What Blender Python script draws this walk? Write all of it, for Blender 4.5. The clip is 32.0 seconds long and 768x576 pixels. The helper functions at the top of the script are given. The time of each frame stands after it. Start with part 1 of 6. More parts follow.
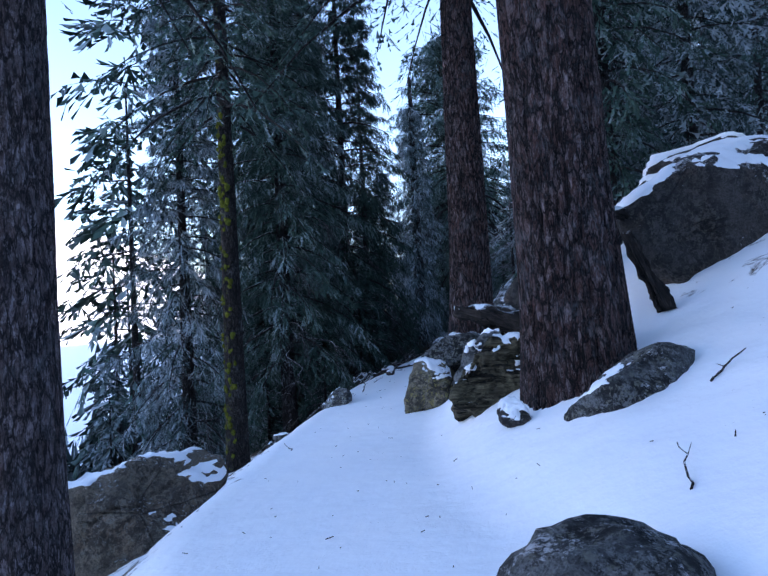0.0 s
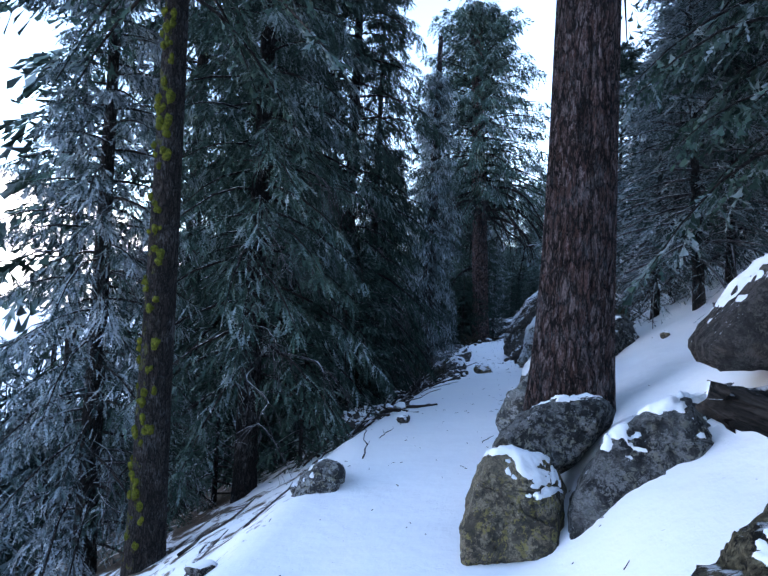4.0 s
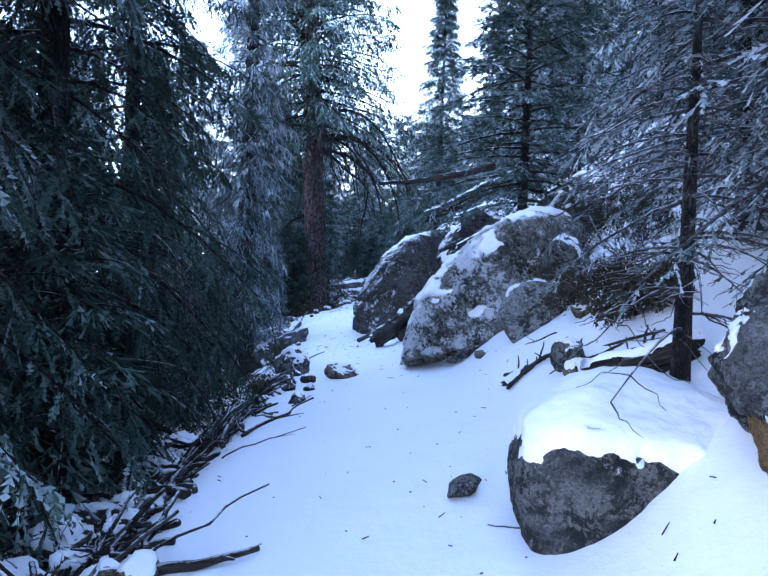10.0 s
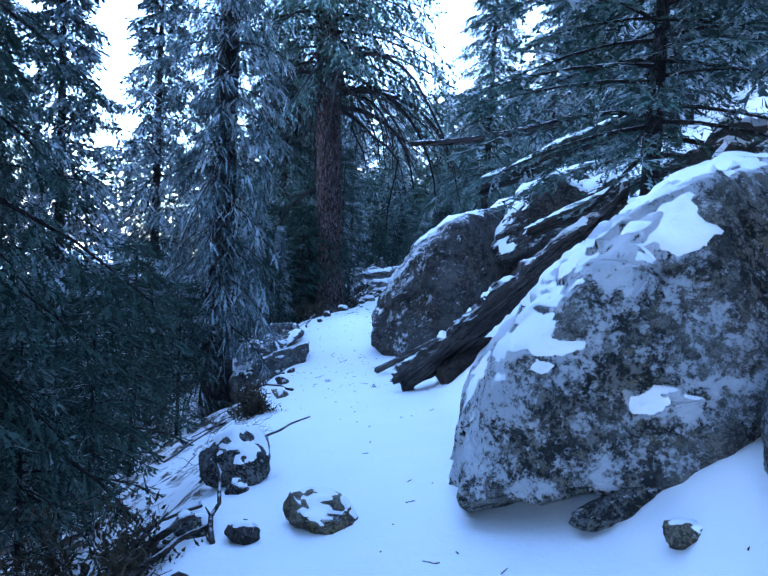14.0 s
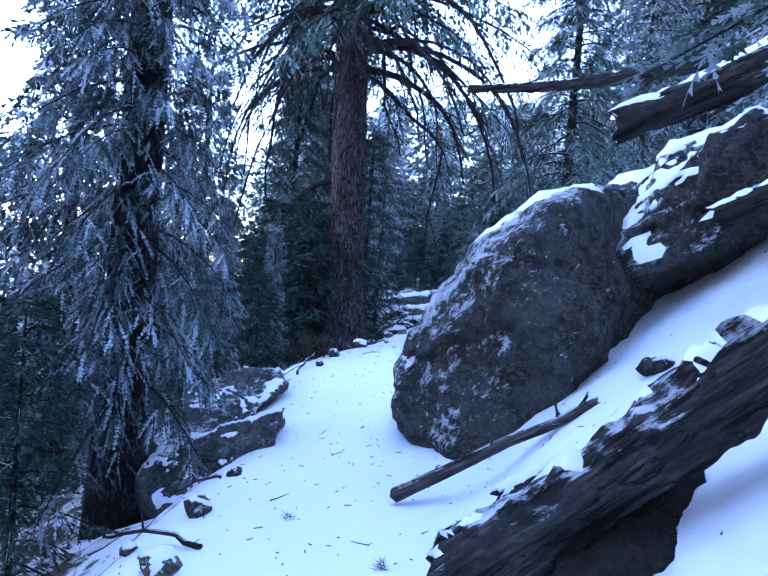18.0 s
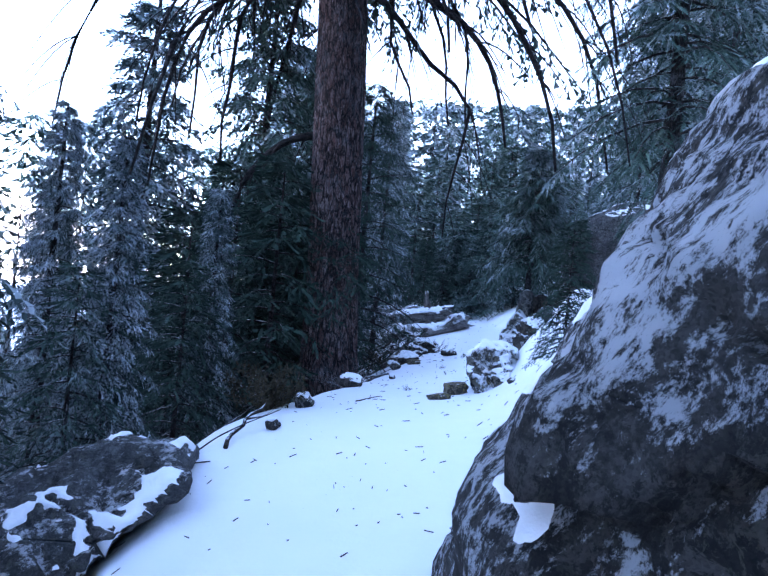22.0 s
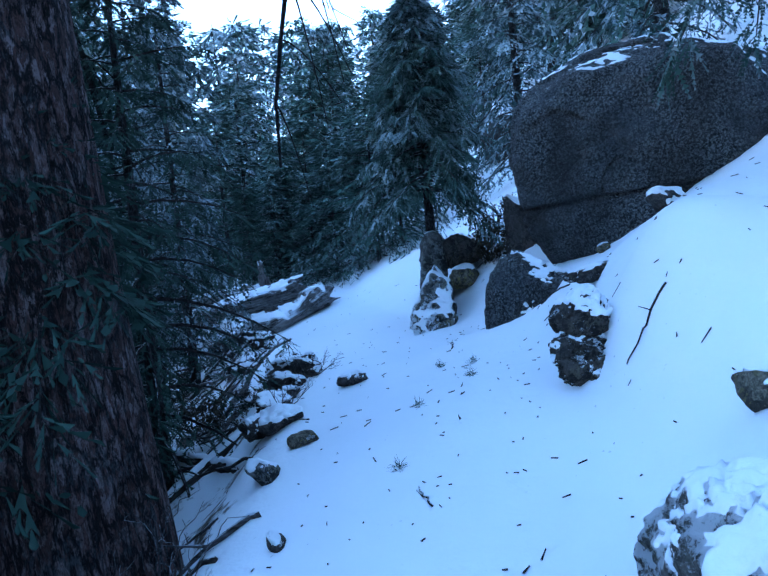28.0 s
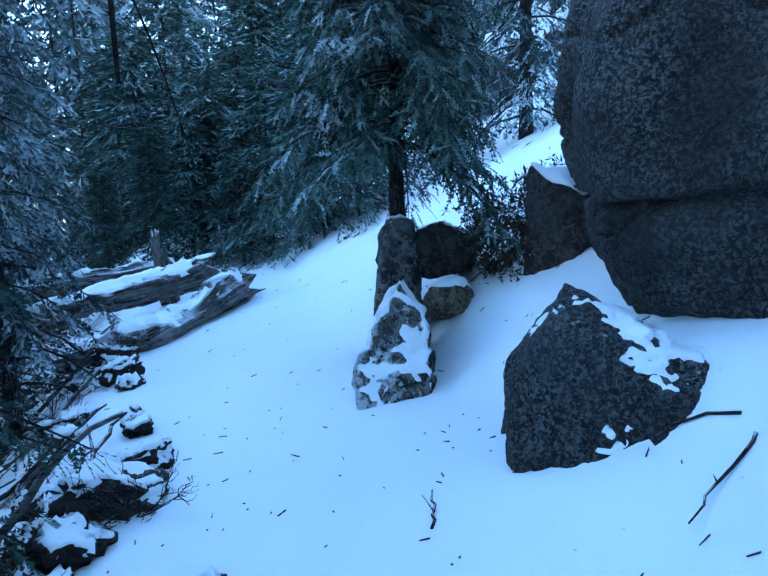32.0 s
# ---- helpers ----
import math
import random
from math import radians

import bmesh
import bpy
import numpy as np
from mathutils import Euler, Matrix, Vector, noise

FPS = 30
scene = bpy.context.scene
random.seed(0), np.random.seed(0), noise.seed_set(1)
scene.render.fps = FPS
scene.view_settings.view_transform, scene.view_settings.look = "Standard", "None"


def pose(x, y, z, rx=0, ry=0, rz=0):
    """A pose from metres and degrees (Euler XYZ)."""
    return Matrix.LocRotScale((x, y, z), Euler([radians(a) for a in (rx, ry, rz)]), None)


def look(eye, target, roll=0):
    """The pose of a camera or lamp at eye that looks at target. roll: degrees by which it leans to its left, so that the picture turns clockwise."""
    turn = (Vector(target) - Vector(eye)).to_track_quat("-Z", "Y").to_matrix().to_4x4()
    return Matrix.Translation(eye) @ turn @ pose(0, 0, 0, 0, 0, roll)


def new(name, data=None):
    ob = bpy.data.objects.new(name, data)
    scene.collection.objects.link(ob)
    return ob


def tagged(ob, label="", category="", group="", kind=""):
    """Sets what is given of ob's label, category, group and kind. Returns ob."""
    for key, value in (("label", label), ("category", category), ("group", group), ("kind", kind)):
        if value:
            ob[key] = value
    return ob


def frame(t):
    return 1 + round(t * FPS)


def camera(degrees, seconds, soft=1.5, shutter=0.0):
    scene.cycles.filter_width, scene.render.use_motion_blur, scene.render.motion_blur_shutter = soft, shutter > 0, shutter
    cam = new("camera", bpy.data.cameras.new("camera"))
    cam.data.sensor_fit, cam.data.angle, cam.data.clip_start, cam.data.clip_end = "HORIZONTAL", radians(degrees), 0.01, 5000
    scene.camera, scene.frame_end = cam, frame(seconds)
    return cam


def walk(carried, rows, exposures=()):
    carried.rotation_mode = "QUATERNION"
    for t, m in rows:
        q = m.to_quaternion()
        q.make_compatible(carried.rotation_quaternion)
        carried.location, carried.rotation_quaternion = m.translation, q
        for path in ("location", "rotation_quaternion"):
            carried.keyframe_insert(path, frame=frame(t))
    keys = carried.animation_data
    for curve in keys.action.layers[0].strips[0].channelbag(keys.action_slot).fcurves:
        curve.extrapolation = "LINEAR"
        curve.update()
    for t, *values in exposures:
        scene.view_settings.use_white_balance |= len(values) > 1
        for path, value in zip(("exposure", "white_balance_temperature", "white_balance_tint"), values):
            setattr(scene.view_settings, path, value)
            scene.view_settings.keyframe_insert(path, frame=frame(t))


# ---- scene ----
cam = camera(62.6, 32.0, soft=1.5)
PATH = [
    (0, (2.125, -1.254, 1.571), (1.937, 0.736, 1.631), -2.9),
    (0.5, (1.973, -0.686, 1.667), (1.68, 1.289, 1.781), 0.8),
    (1, (1.949, -0.039, 1.791), (1.791, 1.954, 1.853), 0.4),
    (1.5, (1.843, 0.563, 1.876), (1.563, 2.543, 1.817), 1.0),
    (2, (1.651, 1.141, 1.895), (1.489, 3.135, 1.873), 2.9),
    (2.5, (1.574, 1.674, 1.854), (1.376, 3.664, 1.879), 1.2),
    (4.5, (1.028, 4.382, 1.744), (0.876, 6.375, 1.793), 3.3),
    (5, (0.965, 4.943, 1.672), (0.764, 6.932, 1.726), 3.0),
    (5.5, (0.905, 5.544, 1.621), (0.866, 7.543, 1.627), 3.6),
    (6, (0.894, 6.095, 1.617), (0.762, 8.09, 1.673), 3.2),
    (6.5, (0.86, 6.705, 1.546), (0.882, 8.704, 1.6), 4.1),
    (7, (0.851, 7.363, 1.511), (0.849, 9.363, 1.564), 0.7),
    (7.5, (0.848, 8.03, 1.513), (0.952, 10.023, 1.635), 1.8),
    (8, (0.866, 8.648, 1.55), (1.122, 10.63, 1.625), 2.0),
    (8.5, (0.929, 9.239, 1.579), (1.233, 11.216, 1.557), 2.6),
    (9, (1.02, 9.841, 1.608), (1.423, 11.794, 1.455), 2.2),
    (9.5, (1.174, 10.413, 1.637), (1.612, 12.361, 1.514), 3.1),
    (10, (1.239, 11.047, 1.67), (1.643, 13.005, 1.618), 2.3),
    (10.5, (1.39, 11.641, 1.671), (1.782, 13.597, 1.523), 2.4),
    (11, (1.504, 12.246, 1.729), (1.901, 14.2, 1.578), 2.5),
    (11.5, (1.655, 12.901, 1.749), (2.139, 14.837, 1.626), 2.5),
    (12, (1.816, 13.574, 1.798), (2.24, 15.525, 1.69), 3.6),
    (12.5, (1.889, 14.233, 1.808), (2.348, 16.179, 1.741), 3.1),
    (13, (2.039, 14.93, 1.849), (2.397, 16.897, 1.798), 2.6),
    (13.5, (2.116, 15.573, 1.868), (2.491, 17.537, 1.834), 2.7),
    (14, (2.252, 16.138, 1.901), (2.562, 18.11, 1.789), 3.0),
    (14.5, (2.368, 16.769, 1.887), (2.703, 18.739, 1.8), 3.1),
    (15, (2.522, 17.434, 1.917), (2.73, 19.424, 1.913), 2.0),
    (15.5, (2.733, 18.213, 1.913), (2.869, 20.208, 1.927), 4.1),
    (17.5, (3.093, 20.924, 1.74), (3.15, 22.92, 1.625), 2.4),
    (18, (3.135, 21.522, 1.647), (3.323, 23.513, 1.61), 4.7),
    (18.5, (3.161, 22.13, 1.583), (3.196, 24.13, 1.598), 3.4),
    (19, (3.154, 22.725, 1.514), (3.285, 24.72, 1.539), 4.4),
    (19.5, (3.185, 23.309, 1.461), (3.355, 25.3, 1.527), 3.5),
    (20, (3.223, 23.874, 1.429), (3.438, 25.862, 1.478), 5.5),
    (20.5, (3.282, 24.477, 1.419), (3.478, 26.467, 1.483), 4.3),
    (21, (3.343, 25.169, 1.375), (3.522, 27.161, 1.414), 5.8),
    (21.5, (3.418, 25.797, 1.346), (3.666, 27.781, 1.389), 5.1),
    (22, (3.471, 26.381, 1.317), (3.667, 28.371, 1.35), 5.5),
    (22.5, (3.513, 26.994, 1.274), (3.717, 28.981, 1.381), 5.1),
    (23, (3.57, 27.496, 1.296), (3.733, 29.468, 1.592), 3.8),
    (23.5, (3.621, 28.09, 1.307), (3.864, 30.03, 1.728), 3.4),
    (24, (3.696, 28.605, 1.326), (3.914, 30.474, 2.004), 2.1),
    (24.5, (3.742, 29.038, 1.33), (3.903, 30.869, 2.116), 3.1),
    (25, (3.754, 29.422, 1.329), (3.961, 31.261, 2.087), 3.8),
    (25.5, (3.752, 29.825, 1.323), (4.014, 31.712, 1.931), 4.2),
    (26, (3.749, 30.3, 1.315), (4.112, 32.26, 1.475), 2.6),
    (26.5, (3.796, 30.948, 1.294), (4.125, 32.918, 1.183), 0.2),
    (28.5, (4.132, 32.715, 1.657), (5.016, 34.505, 1.539), -5.3),
    (29, (4.233, 33.201, 1.671), (5.206, 34.935, 1.449), -2.8),
    (29.5, (4.461, 33.628, 1.757), (5.555, 35.284, 1.512), -3.6),
    (30, (4.708, 34.025, 1.81), (5.832, 35.661, 1.568), -3.1),
    (30.5, (4.941, 34.37, 1.853), (6.071, 35.996, 1.571), -3.3),
    (31, (5.195, 34.715, 1.904), (6.171, 36.445, 1.674), -3.3),
    (31.5, (5.416, 35.099, 1.89), (6.379, 36.829, 1.609), -2.0),
    (32, (5.66, 35.488, 1.923), (6.512, 37.278, 1.659), -2.2),
]
LIGHT = [(0, 2.35, 5950, 21), (1, 2.2, 5950, 18), (2, 2.25, 6200, 14), (4, 2.9, 6450, 17), (5, 3.3, 6450, 22), (6, 3.95, 6450, 28), (9, 4.1, 6850, 33), (10, 4.0, 6100, 25), (11.5, 3.9, 5800, 20), (13, 3.85, 5350, 15), (15.5, 4.15, 5300, 22), (18, 4.2, 5600, 30), (21, 4.35, 5750, 33), (23, 3.35, 6250, 18), (24.5, 2.7, 5850, 38),
         (25, 2.6, 5850, 44), (26, 2.42, 5250, 26), (28.5, 3.78, 5150, 6), (30, 3.65, 5250, 1), (32, 3.95, 5150, 1)]
walk(cam, [(t, look(eye, target, roll)) for t, eye, target, roll in PATH], LIGHT)


# ---- world, sun ----
SUN_UP, SUN_ROUND = 11.0, 82.0
world = bpy.data.worlds.new("sky")
scene.world = world
world.use_nodes = True
wt = world.node_tree
sky = wt.nodes.new("ShaderNodeTexSky")
sky.sky_type = "NISHITA"
sky.sun_disc = False
sky.sun_elevation, sky.sun_rotation = radians(SUN_UP), radians(SUN_ROUND)
sky.altitude, sky.air_density, sky.dust_density, sky.ozone_density = 2200, 1.0, 3.0, 1.0
background = wt.nodes["Background"]
background.inputs["Strength"].default_value = 0.15
wt.links.new(sky.outputs[0], background.inputs[0])
sun = new("sun", bpy.data.lights.new("sun", "SUN"))
sun.data.energy, sun.data.angle, sun.data.color = 3.2, radians(0.55), (1.0, 0.86, 0.68)
_a, _e = radians(SUN_ROUND), radians(SUN_UP)
sun.matrix_world = look((math.sin(_a) * math.cos(_e) * 50, math.cos(_a) * math.cos(_e) * 50, math.sin(_e) * 50), (0, 0, 0))


# ---- materials ----
class Nodes:
    """A short hand for node trees."""

    def __init__(self, name, roughness=0.8):
        self.mat = bpy.data.materials.new(name)
        self.mat.use_nodes = True
        self.tree = self.mat.node_tree
        self.bsdf = self.tree.nodes["Principled BSDF"]
        self.bsdf.inputs["Roughness"].default_value = roughness
        self.bsdf.inputs["Specular IOR Level"].default_value = 0.25

    def node(self, kind, **settings):
        n = self.tree.nodes.new(kind)
        for key, value in settings.items():
            n.inputs[key].default_value = value
        return n

    def link(self, a, b):
        self.tree.links.new(a, b)

    def coords(self, scale=(1, 1, 1), source="Object"):
        m = self.node("ShaderNodeMapping")
        m.inputs["Scale"].default_value = scale
        self.link(self.node("ShaderNodeTexCoord").outputs[source], m.inputs["Vector"])
        return m.outputs[0]

    def noise(self, vector, scale, detail=4.0, rough=0.6, twist=0.0):
        n = self.node("ShaderNodeTexNoise", Scale=scale, Detail=detail, Roughness=rough, Distortion=twist)
        self.link(vector, n.inputs["Vector"])
        return n.outputs["Fac"]

    def cells(self, vector, scale, feature="DISTANCE_TO_EDGE"):
        n = self.node("ShaderNodeTexVoronoi", Scale=scale)
        n.feature = feature
        self.link(vector, n.inputs["Vector"])
        return n.outputs["Distance"]

    def ramp(self, fac, *stops):
        n = self.node("ShaderNodeValToRGB")
        while len(n.color_ramp.elements) < len(stops):
            n.color_ramp.elements.new(0.5)
        for el, (at, col) in zip(n.color_ramp.elements, stops):
            el.position = at
            el.color = (*col, 1) if isinstance(col, tuple) else (col, col, col, 1)
        self.link(fac, n.inputs[0])
        return n.outputs[0]

    def mix(self, fac, a, b, how="MIX"):
        n = self.tree.nodes.new("ShaderNodeMix")
        n.data_type, n.blend_type = "RGBA", how
        for slot, value in ((0, fac), (6, a), (7, b)):
            if isinstance(value, (int, float)):
                n.inputs[slot].default_value = value
            elif isinstance(value, tuple):
                n.inputs[slot].default_value = (*value, 1)
            else:
                self.link(value, n.inputs[slot])
        return n.outputs[2]

    def math(self, how, a, b=0.0):
        n = self.tree.nodes.new("ShaderNodeMath")
        n.operation = how
        for slot, value in ((0, a), (1, b)):
            if isinstance(value, (int, float)):
                n.inputs[slot].default_value = value
            else:
                self.link(value, n.inputs[slot])
        return n.outputs[0]

    def upward(self):
        """How far the surface faces the sky, -1 to 1."""
        n = self.node("ShaderNodeSeparateXYZ")
        self.link(self.node("ShaderNodeNewGeometry").outputs["Normal"], n.inputs[0])
        return n.outputs["Z"]

    def done(self, colour, height=None, strength=0.4, distance=0.01, rough=None):
        if isinstance(colour, tuple):
            self.bsdf.inputs["Base Color"].default_value = (*colour, 1)
        else:
            self.link(colour, self.bsdf.inputs["Base Color"])
        if height is not None:
            b = self.node("ShaderNodeBump", Strength=strength, Distance=distance)
            self.link(height, b.inputs["Height"])
            self.link(b.outputs[0], self.bsdf.inputs["Normal"])
        if rough is not None:
            self.link(rough, self.bsdf.inputs["Roughness"])
        return self.mat




def snow_material():
    n = Nodes("snow", 0.65)
    c = n.coords()
    grain, lumps, broad = n.noise(c, 60, 3), n.noise(c, 5, 5), n.noise(c, 0.7, 3)
    colour = n.mix(n.ramp(broad, (0.35, 0.0), (0.7, 1.0)), (0.86, 0.88, 0.91), (0.90, 0.91, 0.92))
    specks = n.ramp(n.noise(c, 38, 2, 0.5), (0.70, 0.0), (0.76, 1.0))
    dirty = n.math("MULTIPLY", specks, n.ramp(n.noise(c, 1.3, 4), (0.5, 0.0), (0.68, 0.55)))
    colour = n.mix(dirty, colour, (0.20, 0.17, 0.13))
    height = n.math("ADD", n.math("MULTIPLY", grain, 0.12), n.math("ADD", lumps, n.math("MULTIPLY", broad, 2.0)))
    return n.done(colour, height, 0.5, 0.03)


def ground_material():
    n = Nodes("snow_cover", 0.65)
    c = n.coords()
    grain, lumps, broad = n.noise(c, 60, 3), n.noise(c, 5, 5), n.noise(c, 0.7, 3)
    colour = n.mix(n.ramp(broad, (0.35, 0.0), (0.7, 1.0)), (0.86, 0.88, 0.91), (0.90, 0.91, 0.92))
    # needle litter that shows through the snow under the trees below the trail
    a = n.node("ShaderNodeAttribute")
    a.attribute_name = "litter"
    patch = n.noise(c, 2.2, 6, 0.68, 0.6)
    bare = n.ramp(n.math("SUBTRACT", n.math("ADD", patch, n.math("MULTIPLY", a.outputs["Fac"], 0.36)), 0.30), (0.42, 0.0), (0.50, 1.0))
    litter = n.ramp(n.noise(c, 34, 5, 0.7), (0.3, (0.030, 0.022, 0.017)), (0.55, (0.09, 0.062, 0.042)), (0.75, (0.20, 0.155, 0.11)))
    specks = n.ramp(n.noise(c, 30, 2, 0.5), (0.71, 0.0), (0.76, 1.0))
    dirty = n.math("MULTIPLY", specks, n.ramp(n.noise(c, 0.9, 4), (0.48, 0.0), (0.70, 0.6)))
    colour = n.mix(dirty, colour, (0.17, 0.14, 0.11))
    colour = n.mix(bare, colour, litter)
    height = n.math("ADD", n.math("MULTIPLY", grain, 0.12), n.math("ADD", lumps, n.math("MULTIPLY", broad, 2.0)))
    return n.done(colour, height, 0.5, 0.03)


def bark_material(name, deep, mid, pale, red, scale=1.0, frost=0.25, moss=0.0):
    """Scaly conifer bark: long plates parted by dark furrows, each broken into flakes of several browns."""
    n = Nodes(name, 0.9)
    c = n.coords((1, 1, 0.30))
    warp = n.node("ShaderNodeMix")
    warp.data_type = "VECTOR"
    warp.inputs[0].default_value = 0.16
    wn = n.node("ShaderNodeTexNoise", Scale=7.0 * scale, Detail=8.0)
    wn.inputs["Roughness"].default_value = 0.75
    n.link(c, wn.inputs["Vector"])
    n.link(c, warp.inputs[4])
    n.link(wn.outputs["Color"], warp.inputs[5])
    v = warp.outputs[1]
    plates, small = n.cells(v, 15 * scale), n.cells(v, 44 * scale)
    flake = n.node("ShaderNodeTexVoronoi", Scale=44 * scale)
    n.link(v, flake.inputs["Vector"])
    shade = n.node("ShaderNodeSeparateColor")
    n.link(flake.outputs["Color"], shade.inputs[0])
    grit = n.noise(n.coords((1, 1, 0.45)), 55 * scale, 9, 0.8)
    streak = n.noise(n.coords((1, 1, 0.16)), 22 * scale, 9, 0.75, 0.6)
    furrow = n.math("MULTIPLY", n.ramp(plates, (0.03, 0.0), (0.13, 1.0)), n.ramp(streak, (0.38, 0.0), (0.47, 1.0)))
    edge = n.math("MULTIPLY", n.ramp(small, (0.02, 0.25), (0.10, 1.0)), n.ramp(grit, (0.36, 0.35), (0.50, 1.0)))
    tone = n.ramp(n.math("ADD", n.math("MULTIPLY", shade.outputs[0], 0.42), n.math("MULTIPLY", grit, 0.62)), (0.28, mid), (0.47, red), (0.70, pale))
    big = n.noise(n.coords((1, 1, 0.5)), 1.9, 4, 0.65)
    tone = n.mix(n.ramp(big, (0.40, 0.0), (0.66, 0.6)), tone, red)
    colour = n.mix(n.math("MULTIPLY", furrow, edge), deep, tone)
    cold = n.ramp(n.math("MULTIPLY", n.noise(c, 60, 4, 0.75), n.noise(n.coords(), 3.0, 4)), (0.27, 0.0), (0.40, frost))
    colour = n.mix(cold, colour, (0.50, 0.52, 0.56))
    if moss:
        m = n.node("ShaderNodeSeparateXYZ")
        n.link(n.node("ShaderNodeNewGeometry").outputs["Normal"], m.inputs[0])
        side = n.ramp(n.math("SUBTRACT", n.math("MULTIPLY", m.outputs["X"], -0.75), n.math("MULTIPLY", m.outputs["Y"], 0.35)), (0.30, 0.0), (0.55, 1.0))
        tuft = n.ramp(n.noise(n.coords(), 6, 4), (0.54, 0.0), (0.60, moss * 0.8))
        colour = n.mix(n.math("MULTIPLY", side, tuft), colour, n.ramp(grit, (0.3, (0.06, 0.075, 0.008)), (0.7, (0.30, 0.30, 0.02))))
    height = n.math("ADD", n.math("MULTIPLY", furrow, 1.6), n.math("ADD", n.math("MULTIPLY", edge, 0.7), n.math("MULTIPLY", grit, 0.6)))
    return n.done(colour, height, 1.0, 0.06)


def rock_material(name, base, dark, lichen, frost=0.3, warm=0.3, scale=1.0, blotch=0.5, slope=None, crust=0.0, lean=0.0, zone=0.0):
    """Weathered granite: crystals, black crusts in blotches, pale lichen, rust stains, fine cracks and clinging snow."""
    n = Nodes(name, 0.85)
    c = n.coords()
    crystal = n.node("ShaderNodeTexVoronoi", Scale=110 * scale)
    n.link(c, crystal.inputs["Vector"])
    pick = n.node("ShaderNodeSeparateColor")
    n.link(crystal.outputs["Color"], pick.inputs[0])
    speck, broad = n.noise(c, 55 * scale, 6, 0.8), n.noise(c, 1.3, 6, 0.65)
    tone = n.math("ADD", n.math("MULTIPLY", pick.outputs[0], 0.45), n.math("MULTIPLY", speck, 0.75))
    colour = n.ramp(tone, (0.30, tuple(v * 0.42 for v in base)), (0.52, base), (0.80, tuple(min(1, v * 1.55) for v in base)))
    colour = n.mix(n.ramp(broad, (0.36, 0.0), (0.64, 0.55)), colour, tuple(min(1, v * 1.5) for v in base))
    stain = n.noise(c, 1.3 * scale, 6, 0.7, 0.5)
    colour = n.mix(n.ramp(stain, (0.50, 0.0), (0.66, warm)), colour, (0.15, 0.085, 0.045))
    area = n.ramp(n.noise(c, 1.3, 7, 0.7), (0.36, 0.12), (0.52, 1.0))
    blots, flecks = n.noise(c, 7.5 * scale, 10, 0.78, 0.3), n.noise(c, 24 * scale, 9, 0.8)
    crusts = n.math("MULTIPLY", n.ramp(blots, (0.47, 0.0), (0.51, blotch)), area)
    colour = n.mix(crusts, colour, dark)
    colour = n.mix(n.math("MULTIPLY", n.ramp(flecks, (0.51, 0.0), (0.54, blotch)), area), colour, dark)
    spots = n.ramp(n.noise(c, 17 * scale, 8, 0.75, 0.5), (0.545 - 0.07 * crust, 0.0), (0.575 - 0.07 * crust, 0.9))
    colour = n.mix(n.math("MULTIPLY", spots, n.ramp(n.noise(c, 1.1, 4), (0.38 - 0.2 * crust, 0.05), (0.58 - 0.2 * crust, 1.0))), colour, lichen)
    if zone:
        colour = n.mix(n.ramp(n.noise(c, 0.75, 5, 0.6, 0.4), (0.45, 0.0), (0.57, zone)), colour, (0.030, 0.027, 0.027))
    veins = n.ramp(n.cells(n.coords((1, 1, 2.2)), 0.75 * scale), (0.0, 0.8), (0.010, 0.0))
    veins = n.math("MULTIPLY", veins, n.ramp(n.noise(c, 1.5, 3), (0.45, 0.0), (0.55, 1.0)))
    colour = n.mix(veins, colour, tuple(v * 0.18 for v in base))
    # snow that clings in crumbs and patches where the stone faces the sky or the wind, in runs down a slope where there is one
    fine, coarse = n.noise(c, 22, 9, 0.82), n.noise(c, 3.2, 7, 0.72)
    if slope is not None:
        turn = n.node("ShaderNodeMapping")
        turn.inputs["Rotation"].default_value = (0, radians(slope), 0)
        n.link(c, turn.inputs["Vector"])
        run = n.node("ShaderNodeMapping")
        run.inputs["Scale"].default_value = (0.5, 1, 1)
        n.link(turn.outputs[0], run.inputs["Vector"])
        fine, coarse = n.noise(run.outputs[0], 20, 9, 0.82), n.noise(run.outputs[0], 4.0, 7, 0.75)
    facing = n.node("ShaderNodeSeparateXYZ")
    n.link(n.node("ShaderNodeNewGeometry").outputs["Normal"], facing.inputs[0])
    hold = n.math("SUBTRACT", n.math("MULTIPLY", n.math("MAXIMUM", facing.outputs["Z"], -0.25), 0.13), n.math("MULTIPLY", facing.outputs["X"], lean))
    cling = n.math("ADD", hold, n.math("ADD", n.math("MULTIPLY", fine, 0.72), n.math("MULTIPLY", coarse, 0.60)))
    cover = n.ramp(cling, (0.875 - 0.2 * frost, 0.0), (0.93 - 0.2 * frost, 1.0))
    colour = n.mix(cover, colour, (0.82, 0.84, 0.87))
    height_ = n.math("ADD", n.math("MULTIPLY", speck, 0.5), n.math("ADD", n.math("MULTIPLY", blots, 1.2), n.math("ADD", n.math("MULTIPLY", broad, 2.0), n.math("MULTIPLY", veins, -1.0))))
    height_ = n.math("ADD", height_, n.math("MULTIPLY", cover, 0.5))
    return n.done(colour, height_, 1.0, 0.05)


